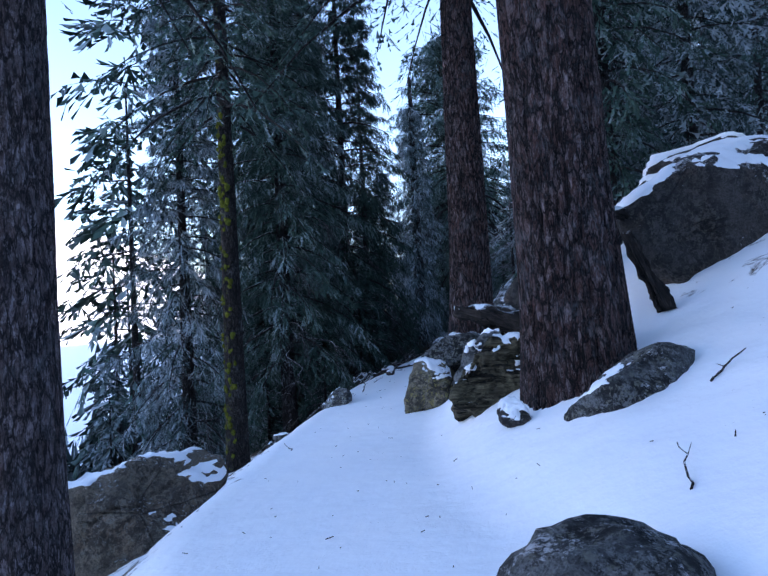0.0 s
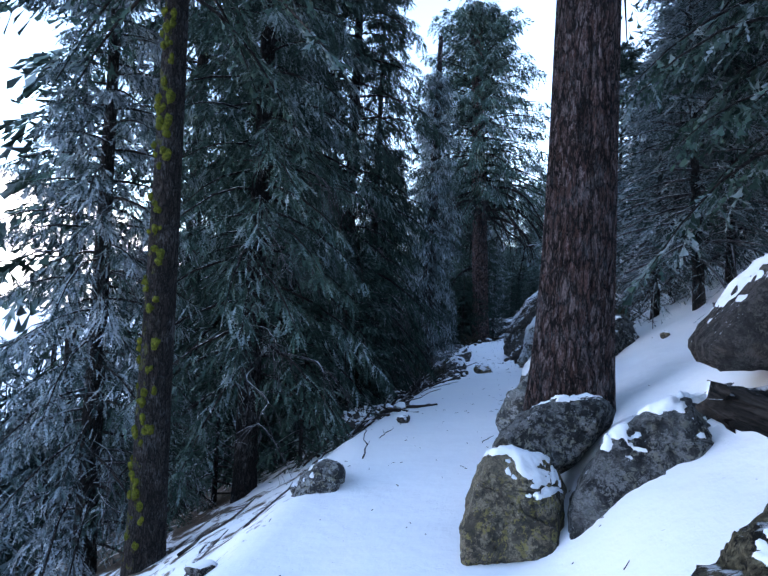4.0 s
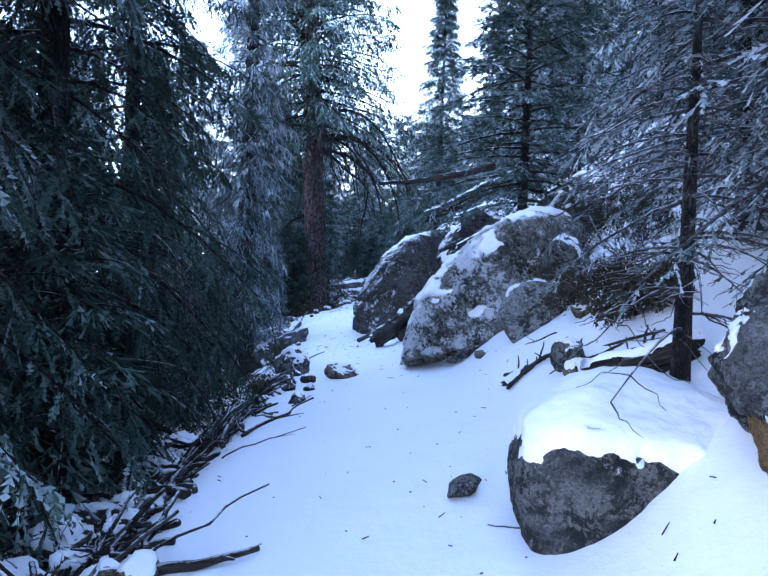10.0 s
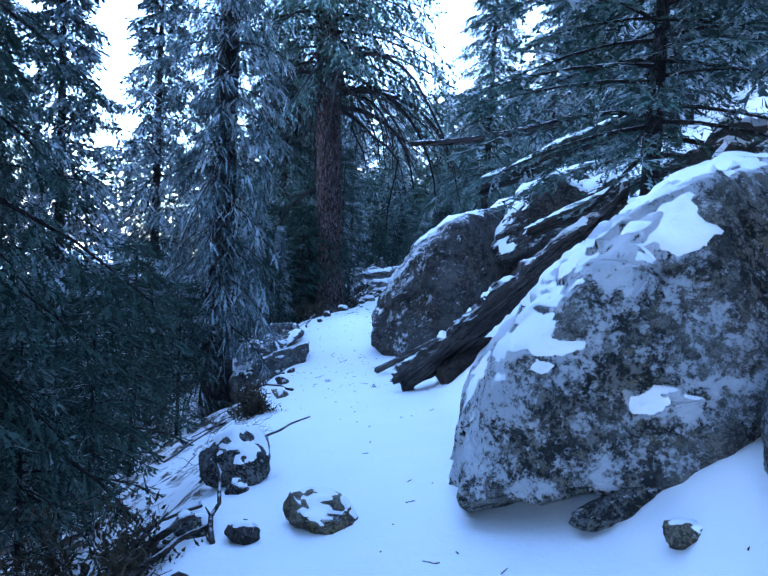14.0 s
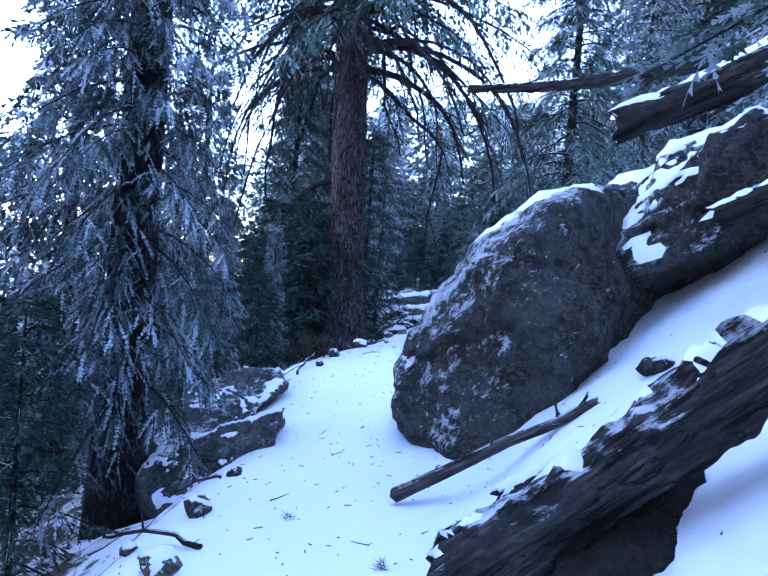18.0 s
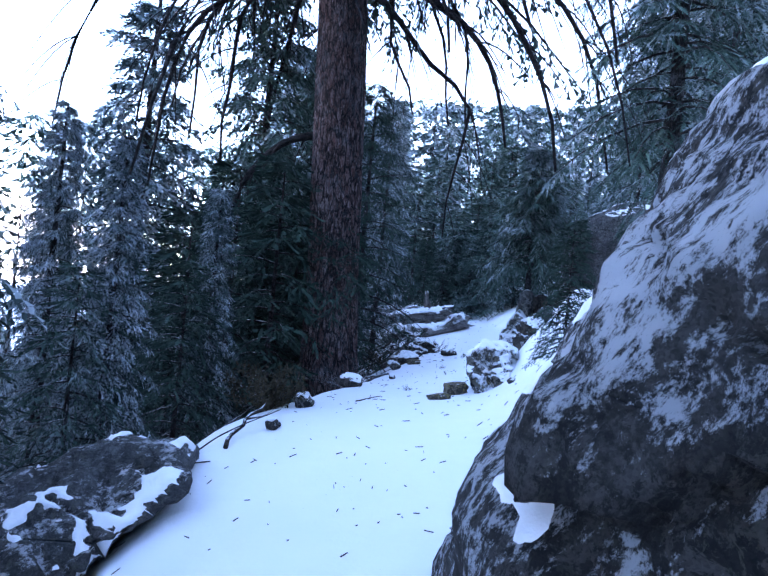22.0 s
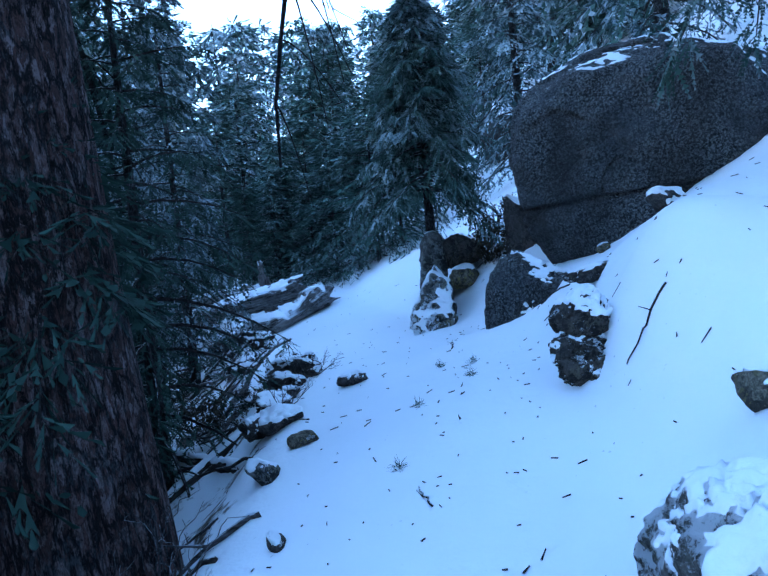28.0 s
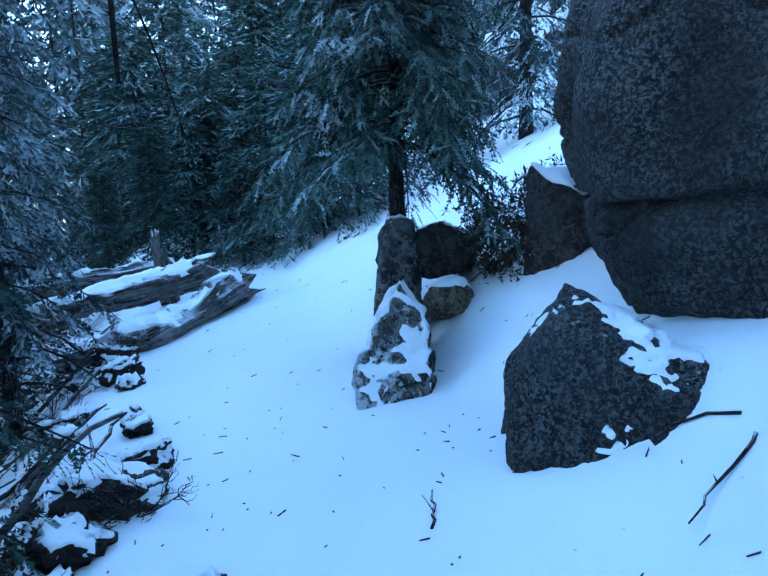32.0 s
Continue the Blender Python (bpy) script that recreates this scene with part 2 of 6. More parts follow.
def wood_material(name, dark, mid, pale, frost=0.3):
    """Weathered wood: long fibres, open cracks and rime caught in streaks."""
    n = Nodes(name, 0.85)
    c = n.coords()
    grain = n.noise(n.coords((1.2, 22, 22)), 1.8, 8, 0.72, 0.4)
    split = n.noise(n.coords((0.55, 9, 9)), 1.6, 9, 0.78, 0.6)
    colour = n.ramp(grain, (0.34, dark), (0.5, mid), (0.66, pale))
    colour = n.mix(n.ramp(n.noise(c, 2.2, 5, 0.65), (0.45, 0.0), (0.62, 0.6)), colour, dark)
    crack = n.ramp(split, (0.43, 1.0), (0.48, 0.0))
    colour = n.mix(crack, colour, tuple(v * 0.3 for v in dark))
    cling = n.math("ADD", n.math("MULTIPLY", n.upward(), 0.42), n.math("ADD", n.math("MULTIPLY", n.noise(n.coords((0.9, 7, 7)), 2.4, 9, 0.8), 0.7), n.math("MULTIPLY", n.noise(c, 16, 7, 0.8), 0.3)))
    colour = n.mix(n.ramp(cling, (0.90 - 0.2 * frost, 0.0), (0.97 - 0.2 * frost, 0.9)), colour, (0.76, 0.79, 0.83))
    return n.done(colour, n.math("SUBTRACT", grain, n.math("MULTIPLY", crack, 0.9)), 1.0, 0.025)


def needle_material(name, dark, mid, frosted, share, patch):
    """Fir sprays: green by the spray, with rime on the rims of some of them."""
    n = Nodes(name, 0.7)
    pick = n.node("ShaderNodeNewGeometry").outputs["Random Per Island"]
    tree = n.node("ShaderNodeObjectInfo").outputs["Random"]
    cold = n.ramp(n.noise(n.coords(), 0.9, 4), (0.40, 0.0), (0.66, patch))
    level = n.math("ADD", n.math("ADD", n.math("MULTIPLY", pick, 0.5), cold), n.math("MULTIPLY", tree, 0.12))
    edge = n.node("ShaderNodeAttribute")
    edge.attribute_name = "edge"
    level = n.math("ADD", level, n.math("MULTIPLY", edge.outputs["Fac"], 0.26))
    green = n.ramp(pick, (0.0, dark), (0.6, mid), (1.0, tuple(v * 1.4 for v in mid)))
    colour = n.mix(n.ramp(level, (1.0 - share, 0.0), (1.40 - share, 0.85)), green, frosted)
    n.bsdf.inputs["Specular IOR Level"].default_value = 0.15
    return n.done(colour)


SNOW = snow_material()
GROUND = ground_material()
BARK_RED = bark_material("bark_red", (0.012, 0.008, 0.008), (0.085, 0.050, 0.046), (0.42, 0.325, 0.32), (0.185, 0.098, 0.085), 1.0)
BARK_GREY = bark_material("bark_grey", (0.034, 0.028, 0.030), (0.17, 0.135, 0.138), (0.56, 0.49, 0.52), (0.26, 0.195, 0.195), 1.0)
BARK_DARK = bark_material("bark_dark", (0.010, 0.009, 0.009), (0.032, 0.026, 0.025), (0.085, 0.072, 0.068), (0.045, 0.032, 0.028), 1.3, 0.35)
BARK_MOSS = bark_material("bark_moss", (0.016, 0.013, 0.012), (0.055, 0.045, 0.043), (0.12, 0.105, 0.10), (0.070, 0.053, 0.048), 1.2, 0.3, 0.6)
TWIG = wood_material("twig_bark", (0.012, 0.010, 0.010), (0.035, 0.028, 0.026), (0.085, 0.072, 0.066), 0.2)
LIMB_BARK = wood_material("limb_bark", (0.010, 0.009, 0.009), (0.024, 0.019, 0.018), (0.055, 0.046, 0.042), -0.6)
TWIG_RIME = wood_material("rimed_twig", (0.03, 0.027, 0.027), (0.10, 0.092, 0.094), (0.28, 0.28, 0.30), 0.45)
GRANITE = rock_material("granite", (0.168, 0.174, 0.174), (0.018, 0.019, 0.020), (0.25, 0.25, 0.20), 0.30, 0.15, 1.0, 0.95)
GRANITE_PALE = rock_material("granite_pale", (0.29, 0.30, 0.295), (0.035, 0.037, 0.040), (0.30, 0.29, 0.21), 0.40, 0.08, 0.9, 0.95, lean=0.05)
GRANITE_BROWN = rock_material("granite_brown", (0.20, 0.165, 0.125), (0.040, 0.036, 0.032), (0.25, 0.23, 0.19), 0.20, 0.75, 1.0, 0.7)
GRANITE_MOSSY = rock_material("granite_lichen", (0.23, 0.20, 0.145), (0.040, 0.038, 0.033), (0.30, 0.255, 0.09), 0.25, 0.6, 1.0, 0.8)
GRANITE_DARK = rock_material("granite_dark", (0.075, 0.068, 0.064), (0.018, 0.017, 0.017), (0.13, 0.122, 0.10), 0.36, 0.4, 1.0, 0.8)
GRANITE_SPECK = rock_material("granite_speckled", (0.155, 0.155, 0.148), (0.022, 0.023, 0.023), (0.21, 0.205, 0.16), 0.40, 0.2, 1.0, 1.0)
GRANITE_SNOWY = rock_material("granite_snowy", (0.25, 0.245, 0.225), (0.022, 0.026, 0.027), (0.29, 0.26, 0.17), 0.70, 0.35, 1.0, 1.0, None, 0.0, 0.13)
GRANITE_PLASTERED = rock_material("granite_plastered", (0.15, 0.145, 0.13), (0.018, 0.020, 0.021), (0.22, 0.20, 0.13), 1.05, 0.35, 1.0, 1.0)
GRANITE_STREAKED = rock_material("granite_streaked", (0.082, 0.078, 0.073), (0.015, 0.015, 0.015), (0.125, 0.122, 0.10), 0.45, 0.65, 1.0, 0.85, 40, 0.0, 0.10)
GRANITE_SLATE = rock_material("granite_slate", (0.125, 0.130, 0.130), (0.022, 0.024, 0.025), (0.16, 0.165, 0.14), 0.40, 0.3, 1.0, 0.6, 35, 0.0, 0.0)
GRANITE_CRUST = rock_material("granite_crusted", (0.070, 0.076, 0.082), (0.010, 0.011, 0.012), (0.25, 0.26, 0.255), 0.12, 0.25, 2.8, 0.85, None, 0.5, 0.0, 0.6)
GRANITE_ROUGH = rock_material("granite_rough", (0.080, 0.072, 0.064), (0.016, 0.015, 0.015), (0.14, 0.125, 0.09), 0.62, 0.6, 1.0, 0.9)
ROCK_ORANGE = rock_material("rock_orange", (0.27, 0.16, 0.065), (0.07, 0.045, 0.025), (0.32, 0.22, 0.08), 0.1, 0.8)
# bare soil whose near-black colour also holds the shade under the log
SHADED_EARTH = rock_material("shaded_dark_earth", (0.030, 0.024, 0.020), (0.012, 0.010, 0.009), (0.06, 0.048, 0.038), -0.6, 0.5)
DEADWOOD = wood_material("deadwood", (0.030, 0.025, 0.022), (0.085, 0.072, 0.064), (0.19, 0.17, 0.155), 0.3)
ROTTEN = wood_material("rotten_log", (0.018, 0.016, 0.016), (0.060, 0.052, 0.050), (0.15, 0.135, 0.13), 0.62)
DARKWOOD = wood_material("rotten_wood", (0.013, 0.011, 0.010), (0.042, 0.033, 0.028), (0.11, 0.09, 0.076), 0.25)
MOSSWOOD = wood_material("mossy_wood", (0.022, 0.019, 0.012), (0.085, 0.072, 0.042), (0.20, 0.175, 0.11), 0.1)
GREYWOOD = wood_material("weathered_wood", (0.08, 0.073, 0.07), (0.20, 0.19, 0.18), (0.36, 0.345, 0.34), 0.6)
NEEDLES = needle_material("fir_needles", (0.021, 0.044, 0.034), (0.062, 0.108, 0.086), (0.44, 0.50, 0.53), 0.43, 0.34)
NEEDLES_RIME = needle_material("rimed_needles", (0.026, 0.046, 0.043), (0.070, 0.106, 0.104), (0.53, 0.59, 0.63), 0.57, 0.34)
NEEDLES_DARK = needle_material("pine_needles", (0.014, 0.030, 0.023), (0.038, 0.068, 0.052), (0.30, 0.36, 0.38), 0.20, 0.2)
LEAF = needle_material("shrub_leaf", (0.022, 0.022, 0.012), (0.055, 0.045, 0.027), (0.36, 0.38, 0.40), 0.20, 0.2)


def moss_material():
    n = Nodes("moss", 0.9)
    c = n.coords()
    return n.done(n.ramp(n.noise(c, 45, 6, 0.7), (0.32, (0.035, 0.042, 0.006)), (0.5, (0.095, 0.105, 0.008)), (0.72, (0.22, 0.225, 0.018))), n.noise(c, 120, 5, 0.8), 1.0, 0.02)


def wood_far_material():
    """Rimed woods far off."""
    n = Nodes("far_woods", 0.9)
    pick = n.node("ShaderNodeNewGeometry").outputs["Random Per Island"]
    c = n.coords()
    level = n.math("ADD", n.math("MULTIPLY", pick, 0.6), n.math("MULTIPLY", n.noise(c, 1.5, 5, 0.75), 0.7))
    return n.done(n.ramp(level, (0.35, (0.020, 0.034, 0.032)), (0.65, (0.075, 0.10, 0.10)), (0.95, (0.34, 0.39, 0.42))))


MOSS = moss_material()
FAR_WOODS = wood_far_material()

# ---- tools for meshes ----


def lattice(p, seed):
    """Smooth value noise, -1 to 1, at the points p (n, 3)."""
    i = np.floor(p).astype(np.int64)
    f = p - i
    f = f * f * (3 - 2 * f)
    total = np.zeros(len(p))
    for dx in (0, 1):
        for dy in (0, 1):
            for dz in (0, 1):
                h = (i[:, 0] + dx) * 374761393 + (i[:, 1] + dy) * 668265263 + (i[:, 2] + dz) * 2147483647 + seed * 1274126177
                h = (h ^ (h >> 13)) * 1274126177
                h = ((h ^ (h >> 16)) & 0xFFFF) / 32767.5 - 1
                w = (f[:, 0] if dx else 1 - f[:, 0]) * (f[:, 1] if dy else 1 - f[:, 1]) * (f[:, 2] if dz else 1 - f[:, 2])
                total += w * h
    return total


def fbm(p, seed=0, octaves=4, gain=0.5):
    p = np.asarray(p, float)
    out, size = np.zeros(len(p)), 1.0
    for k in range(octaves):
        out += size * lattice(p * 2.03**k + 17.3 * k, seed + k)
        size *= gain
    return out


def raw_mesh(name, verts, faces, materials, index=None, smooth=True):
    """A mesh from arrays: faces is (n, 3) or (n, 4), or a list of both."""
    faces = [np.asarray(f, np.int32) for f in (faces if isinstance(faces, (list, tuple)) else [faces]) if len(f)]
    me = bpy.data.meshes.new(name)
    verts = np.asarray(verts, np.float32)
    me.vertices.add(len(verts))
    me.vertices.foreach_set("co", verts.ravel())
    loops = np.concatenate([f.ravel() for f in faces])
    sizes = np.concatenate([np.full(len(f), f.shape[1], np.int32) for f in faces])
    me.loops.add(len(loops))
    me.loops.foreach_set("vertex_index", loops)
    me.polygons.add(len(sizes))
    me.polygons.foreach_set("loop_start", np.concatenate([[0], np.cumsum(sizes)[:-1]]).astype(np.int32))
    me.polygons.foreach_set("use_smooth", np.full(len(sizes), smooth))
    for m in materials if isinstance(materials, (list, tuple)) else [materials]:
        me.materials.append(m)
    if index is not None:
        me.polygons.foreach_set("material_index", np.asarray(index, np.int32))
    me.update(calc_edges=True)
    return me


def part(name, mesh, parent=None, label="", at=None):
    ob = new(name, mesh)
    if parent is not None:
        ob.parent = parent
    if at is not None:
        ob.location = at
    return tagged(ob, label)


def tube(points, radii, sides=6, close=True):
    """A tapered tube along points: verts and quads (ends closed by a collapsed ring)."""
    pts, rad = np.asarray(points, float), np.asarray(radii, float)
    if close:
        pts = np.vstack([pts[:1], pts, pts[-1:]])
        rad = np.concatenate([[rad[0] * 0.02], rad, [rad[-1] * 0.02]])
    tang = np.gradient(pts, axis=0)
    if close:
        tang[0], tang[-1] = tang[2], tang[-3]
        tang[1], tang[-2] = tang[2], tang[-3]
    tang /= np.linalg.norm(tang, axis=1)[:, None] + 1e-9
    ref = np.where(np.abs(tang[:, 2:3]) > 0.9, [[1.0, 0, 0]], [[0, 0, 1.0]])
    a = np.cross(ref, tang)
    a /= np.linalg.norm(a, axis=1)[:, None] + 1e-9
    b = np.cross(tang, a)
    ang = np.linspace(0, 2 * np.pi, sides, endpoint=False)
    v = pts[:, None] + rad[:, None, None] * (np.cos(ang)[None, :, None] * a[:, None] + np.sin(ang)[None, :, None] * b[:, None])
    n = len(pts)
    i, j = np.meshgrid(np.arange(n - 1), np.arange(sides), indexing="ij")
    q = np.stack([i * sides + j, i * sides + (j + 1) % sides, (i + 1) * sides + (j + 1) % sides, (i + 1) * sides + j], -1).reshape(-1, 4)
    return v.reshape(-1, 3), q


def joined(pieces):
    """Several (verts, quads) as one."""
    verts, quads, n = [], [], 0
    for v, q in pieces:
        verts.append(v)
        quads.append(q + n)
        n += len(v)
    return np.concatenate(verts), np.concatenate(quads)


SPHERES = {}


def sphere(level):
    if level not in SPHERES:
        bm = bmesh.new()
        bmesh.ops.create_icosphere(bm, subdivisions=level, radius=1.0)
        SPHERES[level] = (np.array([v.co[:] for v in bm.verts]), np.array([[v.index for v in f.verts] for f in bm.faces]))
        bm.free()
    return SPHERES[level]


def normals(v, f):
    n = np.zeros_like(v)
    fn = np.cross(v[f[:, 1]] - v[f[:, 0]], v[f[:, 2]] - v[f[:, 0]])
    for k in range(3):
        np.add.at(n, f[:, k], fn)
    return n / (np.linalg.norm(n, axis=1)[:, None] + 1e-12)


def spin(rx=0, ry=0, rz=0):
    return np.array(Euler((radians(rx), radians(ry), radians(rz))).to_matrix())


# ---- the snow ----
TRAIL = [(-60, 8.0, -1.5), (-20, 4.2, 0.2), (-8, 2.6, 0.1), (-1.3, 2.1, 0.0), (1.5, 1.7, 0.05), (4.5, 1.0, -0.15), (7.5, 0.87, -0.17), (10.5, 1.25, 0.0), (12.5, 1.6, 0.1), (15, 2.05, 0.18),
         (19, 2.85, 0.2), (21, 3.1, 0.14), (24.5, 3.27, -0.1), (28.6, 3.65, -0.15), (30.5, 3.75, 0.06), (32.7, 4.2, 0.24), (34, 4.8, 0.27), (36, 5.9, 0.38),
         (38, 6.6, 0.46), (41, 7.0, 0.48), (45, 7.4, 0.66), (52, 8.5, 1.4), (62, 13, 3.0), (120, 40, 9.0)]
TY, TX, TZ = (np.array(c, float) for c in zip(*TRAIL))
def hermite(y, v):
    y = np.clip(y, TY[0], TY[-1])
    m = np.gradient(v, TY)
    i = np.clip(np.searchsorted(TY, y) - 1, 0, len(TY) - 2)
    h = TY[i + 1] - TY[i]
    t = (y - TY[i]) / h
    return ((2*t**3 - 3*t**2 + 1) * v[i] + (t**3 - 2*t**2 + t) * h * m[i] + (3*t**2 - 2*t**3) * v[i+1] + (t**3 - t**2) * h * m[i+1])
def ease(a, b, s):
    t = np.clip((s - a) / (b - a), 0, 1)
    return t * t * (3 - 2 * t)
# drifts and hollows: x, y, height, breadth
DRIFTS = [(7.7, 35.8, 0.36, 0.75), (6.0, 33.45, 0.34, 0.42), (6.98, 35.05, 0.55, 0.5), (1.5, 30.4, -0.40, 1.2), (1.7, 29.0, -0.35, 0.8), (6.2, 36.0, 0.16, 1.0), (7.45, 37.35, 0.20, 0.7), (4.3, 19.9, 0.10, 0.7), (4.3, 27.6, 0.06, 0.5), (2.75, 9.1, 0.20, 0.35)]


def lift(x, y):
    """Height of the snow without its small lumps."""
    x, y = np.asarray(x, float), np.asarray(y, float)
    s = x - hermite(y, TX)
    # turn of the trail shortens the lateral distance
    s = s * 0.96
    right = np.maximum(s - 0.7, 0)
    left = np.maximum(-s - 0.95, 0)
    up = (0.58 * right * ease(0, 0.9, right) + 0.12 * right) * (0.6 + 0.4 * ease(3, 9, y) * 1.0 + 0.4 * ease(6, 14, right) * (1 - ease(3, 9, y)))
    up = up * (1 - 0.3 * ease(40, 45, y) * (1 - ease(4, 9, right)))
    up = np.where(right > 14, 0.70 * 14 + (right - 14) * 0.48, up)
    up = np.where(right > 160, 0.70 * 14 + 146 * 0.48 + (right - 160) * 0.12, up)
    dn = (0.52 * ease(0, 1.0, left) + 0.05) * np.minimum(left, 40) + 0.32 * np.clip(left - 40, 0, 150)
    far = np.clip(left - 260, 0, 900)
    drift = sum(h * np.exp(-((x - a) ** 2 + (y - b) ** 2) / r**2) for a, b, h, r in DRIFTS)
    return hermite(y, TZ) + 0.16 * np.clip(s, -0.95, 0.7) + up - dn + 0.42 * far + drift


def lumps(x, y):
    p = np.stack([x, y, np.zeros_like(x)], -1).reshape(-1, 3)
    s = (x - hermite(y, TX)).ravel()
    wild = 0.35 + 0.65 * ease(0.9, 2.2, np.abs(s)) + 0.5 * ease(1.0, 3.0, -s)
    fade = 1 + 3 * ease(30, 300, np.abs(s))
    n = (0.050 * fbm(p * 0.9, 3, 3) + 0.018 * fbm(p * 3.5, 9, 3) * wild) * wild * fade + 0.03 * fbm(p * 0.45, 5, 2)
    n = n + 9.0 * fbm(p * 0.011, 21, 4) * ease(40, 220, np.abs(s))
    return n.reshape(x.shape)


def height(x, y):
    x, y = np.atleast_1d(np.asarray(x, float)), np.atleast_1d(np.asarray(y, float))
    return lift(x, y) + lumps(x, y)


def on(x, y, dz=0.0):
    """The place on the snow at x, y."""
    return Vector((x, y, float(height(x, y)[0]) + dz))


def steps(lo, hi, fine, reach):
    """Grid lines: fine between lo and hi, then ever wider, out to reach on both sides."""
    mid = np.arange(lo, hi, fine)
    out, d = [], fine
    at = 0.0
    while at < reach:
        d *= 1.16
        at += d
        out.append(at)
    out = np.array(out)
    return np.concatenate([lo - out[::-1], mid, hi + out])


gx, gy = steps(-3.0, 10.5, 0.11, 1800), steps(-2.0, 46.0, 0.13, 1800)
X, Y = np.meshgrid(gx, gy)
Z = height(X.ravel(), Y.ravel())
nx, ny = len(gx), len(gy)
i, j = np.meshgrid(np.arange(ny - 1), np.arange(nx - 1), indexing="ij")
quads = np.stack([i * nx + j, i * nx + j + 1, (i + 1) * nx + j + 1, (i + 1) * nx + j], -1).reshape(-1, 4)
me = raw_mesh("ground", np.stack([X.ravel(), Y.ravel(), Z], -1), quads, GROUND)
side = (X - hermite(Y, TX)).ravel()
litter = (0.55 * ease(0.9, 1.8, -side) + 0.45 * ease(2.5, 5, -side)) * (1 - ease(25, 60, -side)) + 0.45 * ease(3.0, 5.0, side) * (1 - ease(25, 60, side))
me.attributes.new("litter", "FLOAT", "POINT").data.foreach_set("value", litter.astype(np.float32))
tagged(part("ground", me), "snow-covered trail on a steep forest slope", "snow", kind="structure")

# ---- boulders ----


def rock_shape(seed, level, half, turn=(0, 0, 0), cuts=13, rough=0.05, boxy=0.8):
    rng = np.random.default_rng(seed)
    v, f = sphere(level)
    p = np.sign(v) * np.abs(v) ** boxy
    for _ in range(cuts):
        n = rng.normal(size=3)
        n /= np.linalg.norm(n)
        over = np.maximum(p @ n - rng.uniform(0.50, 0.84), 0)
        p = p - n * (over * rng.uniform(0.88, 0.99))[:, None]
    p = p + v * (0.075 * fbm(p * 1.7 + seed, seed, 3) + rough * fbm(p * 5.0 + seed, seed + 7, 4, 0.6))[:, None]
    ridges = np.abs(fbm(p * 2.6 + 3 * seed, seed + 11, 3))
    p = p - v * (0.10 * np.clip(0.16 - ridges, 0, 1) / 0.16)[:, None] * 0.6
    lo, hi = p.min(0), p.max(0)
    p = (p - (lo + hi) / 2) / ((hi - lo) / 2)
    p = (p * np.array(half)) @ spin(*turn).T
    return p, f


def compass(az, el):
    a, e = radians(az), radians(el)
    return np.array([math.cos(a) * math.cos(e), math.sin(a) * math.cos(e), math.sin(e)])


def crag_shape(seed, level, faces, edge=15, rough=1.0, chips=12, crack=None, blocks=14):
    """A hewn stone about its middle: faces are (azimuth, elevation, distance), their edges worn round, with chips, hollows and cracks."""
    rng = np.random.default_rng(seed)
    v, f = sphere(level)
    near = np.zeros(len(v))
    for az, el, d in faces:
        near += (np.maximum(v @ compass(az, el), 0) / d) ** edge
    p = v * (near ** (-1 / edge))[:, None]
    size = np.ptp(p, axis=0).mean()
    for _ in range(chips):
        n = rng.normal(size=3)
        n /= np.linalg.norm(n)
        reach = (p @ n).max()
        over = np.maximum(p @ n - reach * rng.uniform(0.90, 0.985), 0)
        p = p - n * (over * rng.uniform(0.7, 0.95))[:, None]
    # blocks split off along joints stand a little proud or back
    seeds = rng.normal(size=(blocks, 3))
    seeds /= np.linalg.norm(seeds, axis=1)[:, None]
    wander = v + 0.10 * np.stack([fbm(v * 3 + 5 * k, seed + 20 + k, 4) for k in range(3)], -1)
    step = rng.normal(0, 0.011, blocks)[np.argmax(wander @ seeds.T, 1)]
    p = p + v * (size * step)[:, None]
    swell = 0.034 * size * fbm(p / size * 2.6 + seed, seed, 3)
    pits = 0.017 * size * fbm(p / size * 9 + seed, seed + 7, 4, 0.6)
    seams = np.abs(fbm(p / size * np.array([2.2, 2.2, 3.4]) + 3 * seed, seed + 11, 3))
    groove = -0.022 * size * np.clip(1 - seams / 0.035, 0, 1)
    p = p + normals(p, f) * (rough * (swell + pits + groove))[:, None]
    if crack is not None:
        off = np.abs(p[:, 2] - crack - 0.07 * p[:, 0] - 0.06 * fbm(p * 1.3, seed, 3))
        p = p - v * (0.09 * np.clip(1.3 - off / 0.03, 0, 1))[:, None]
    return p, f


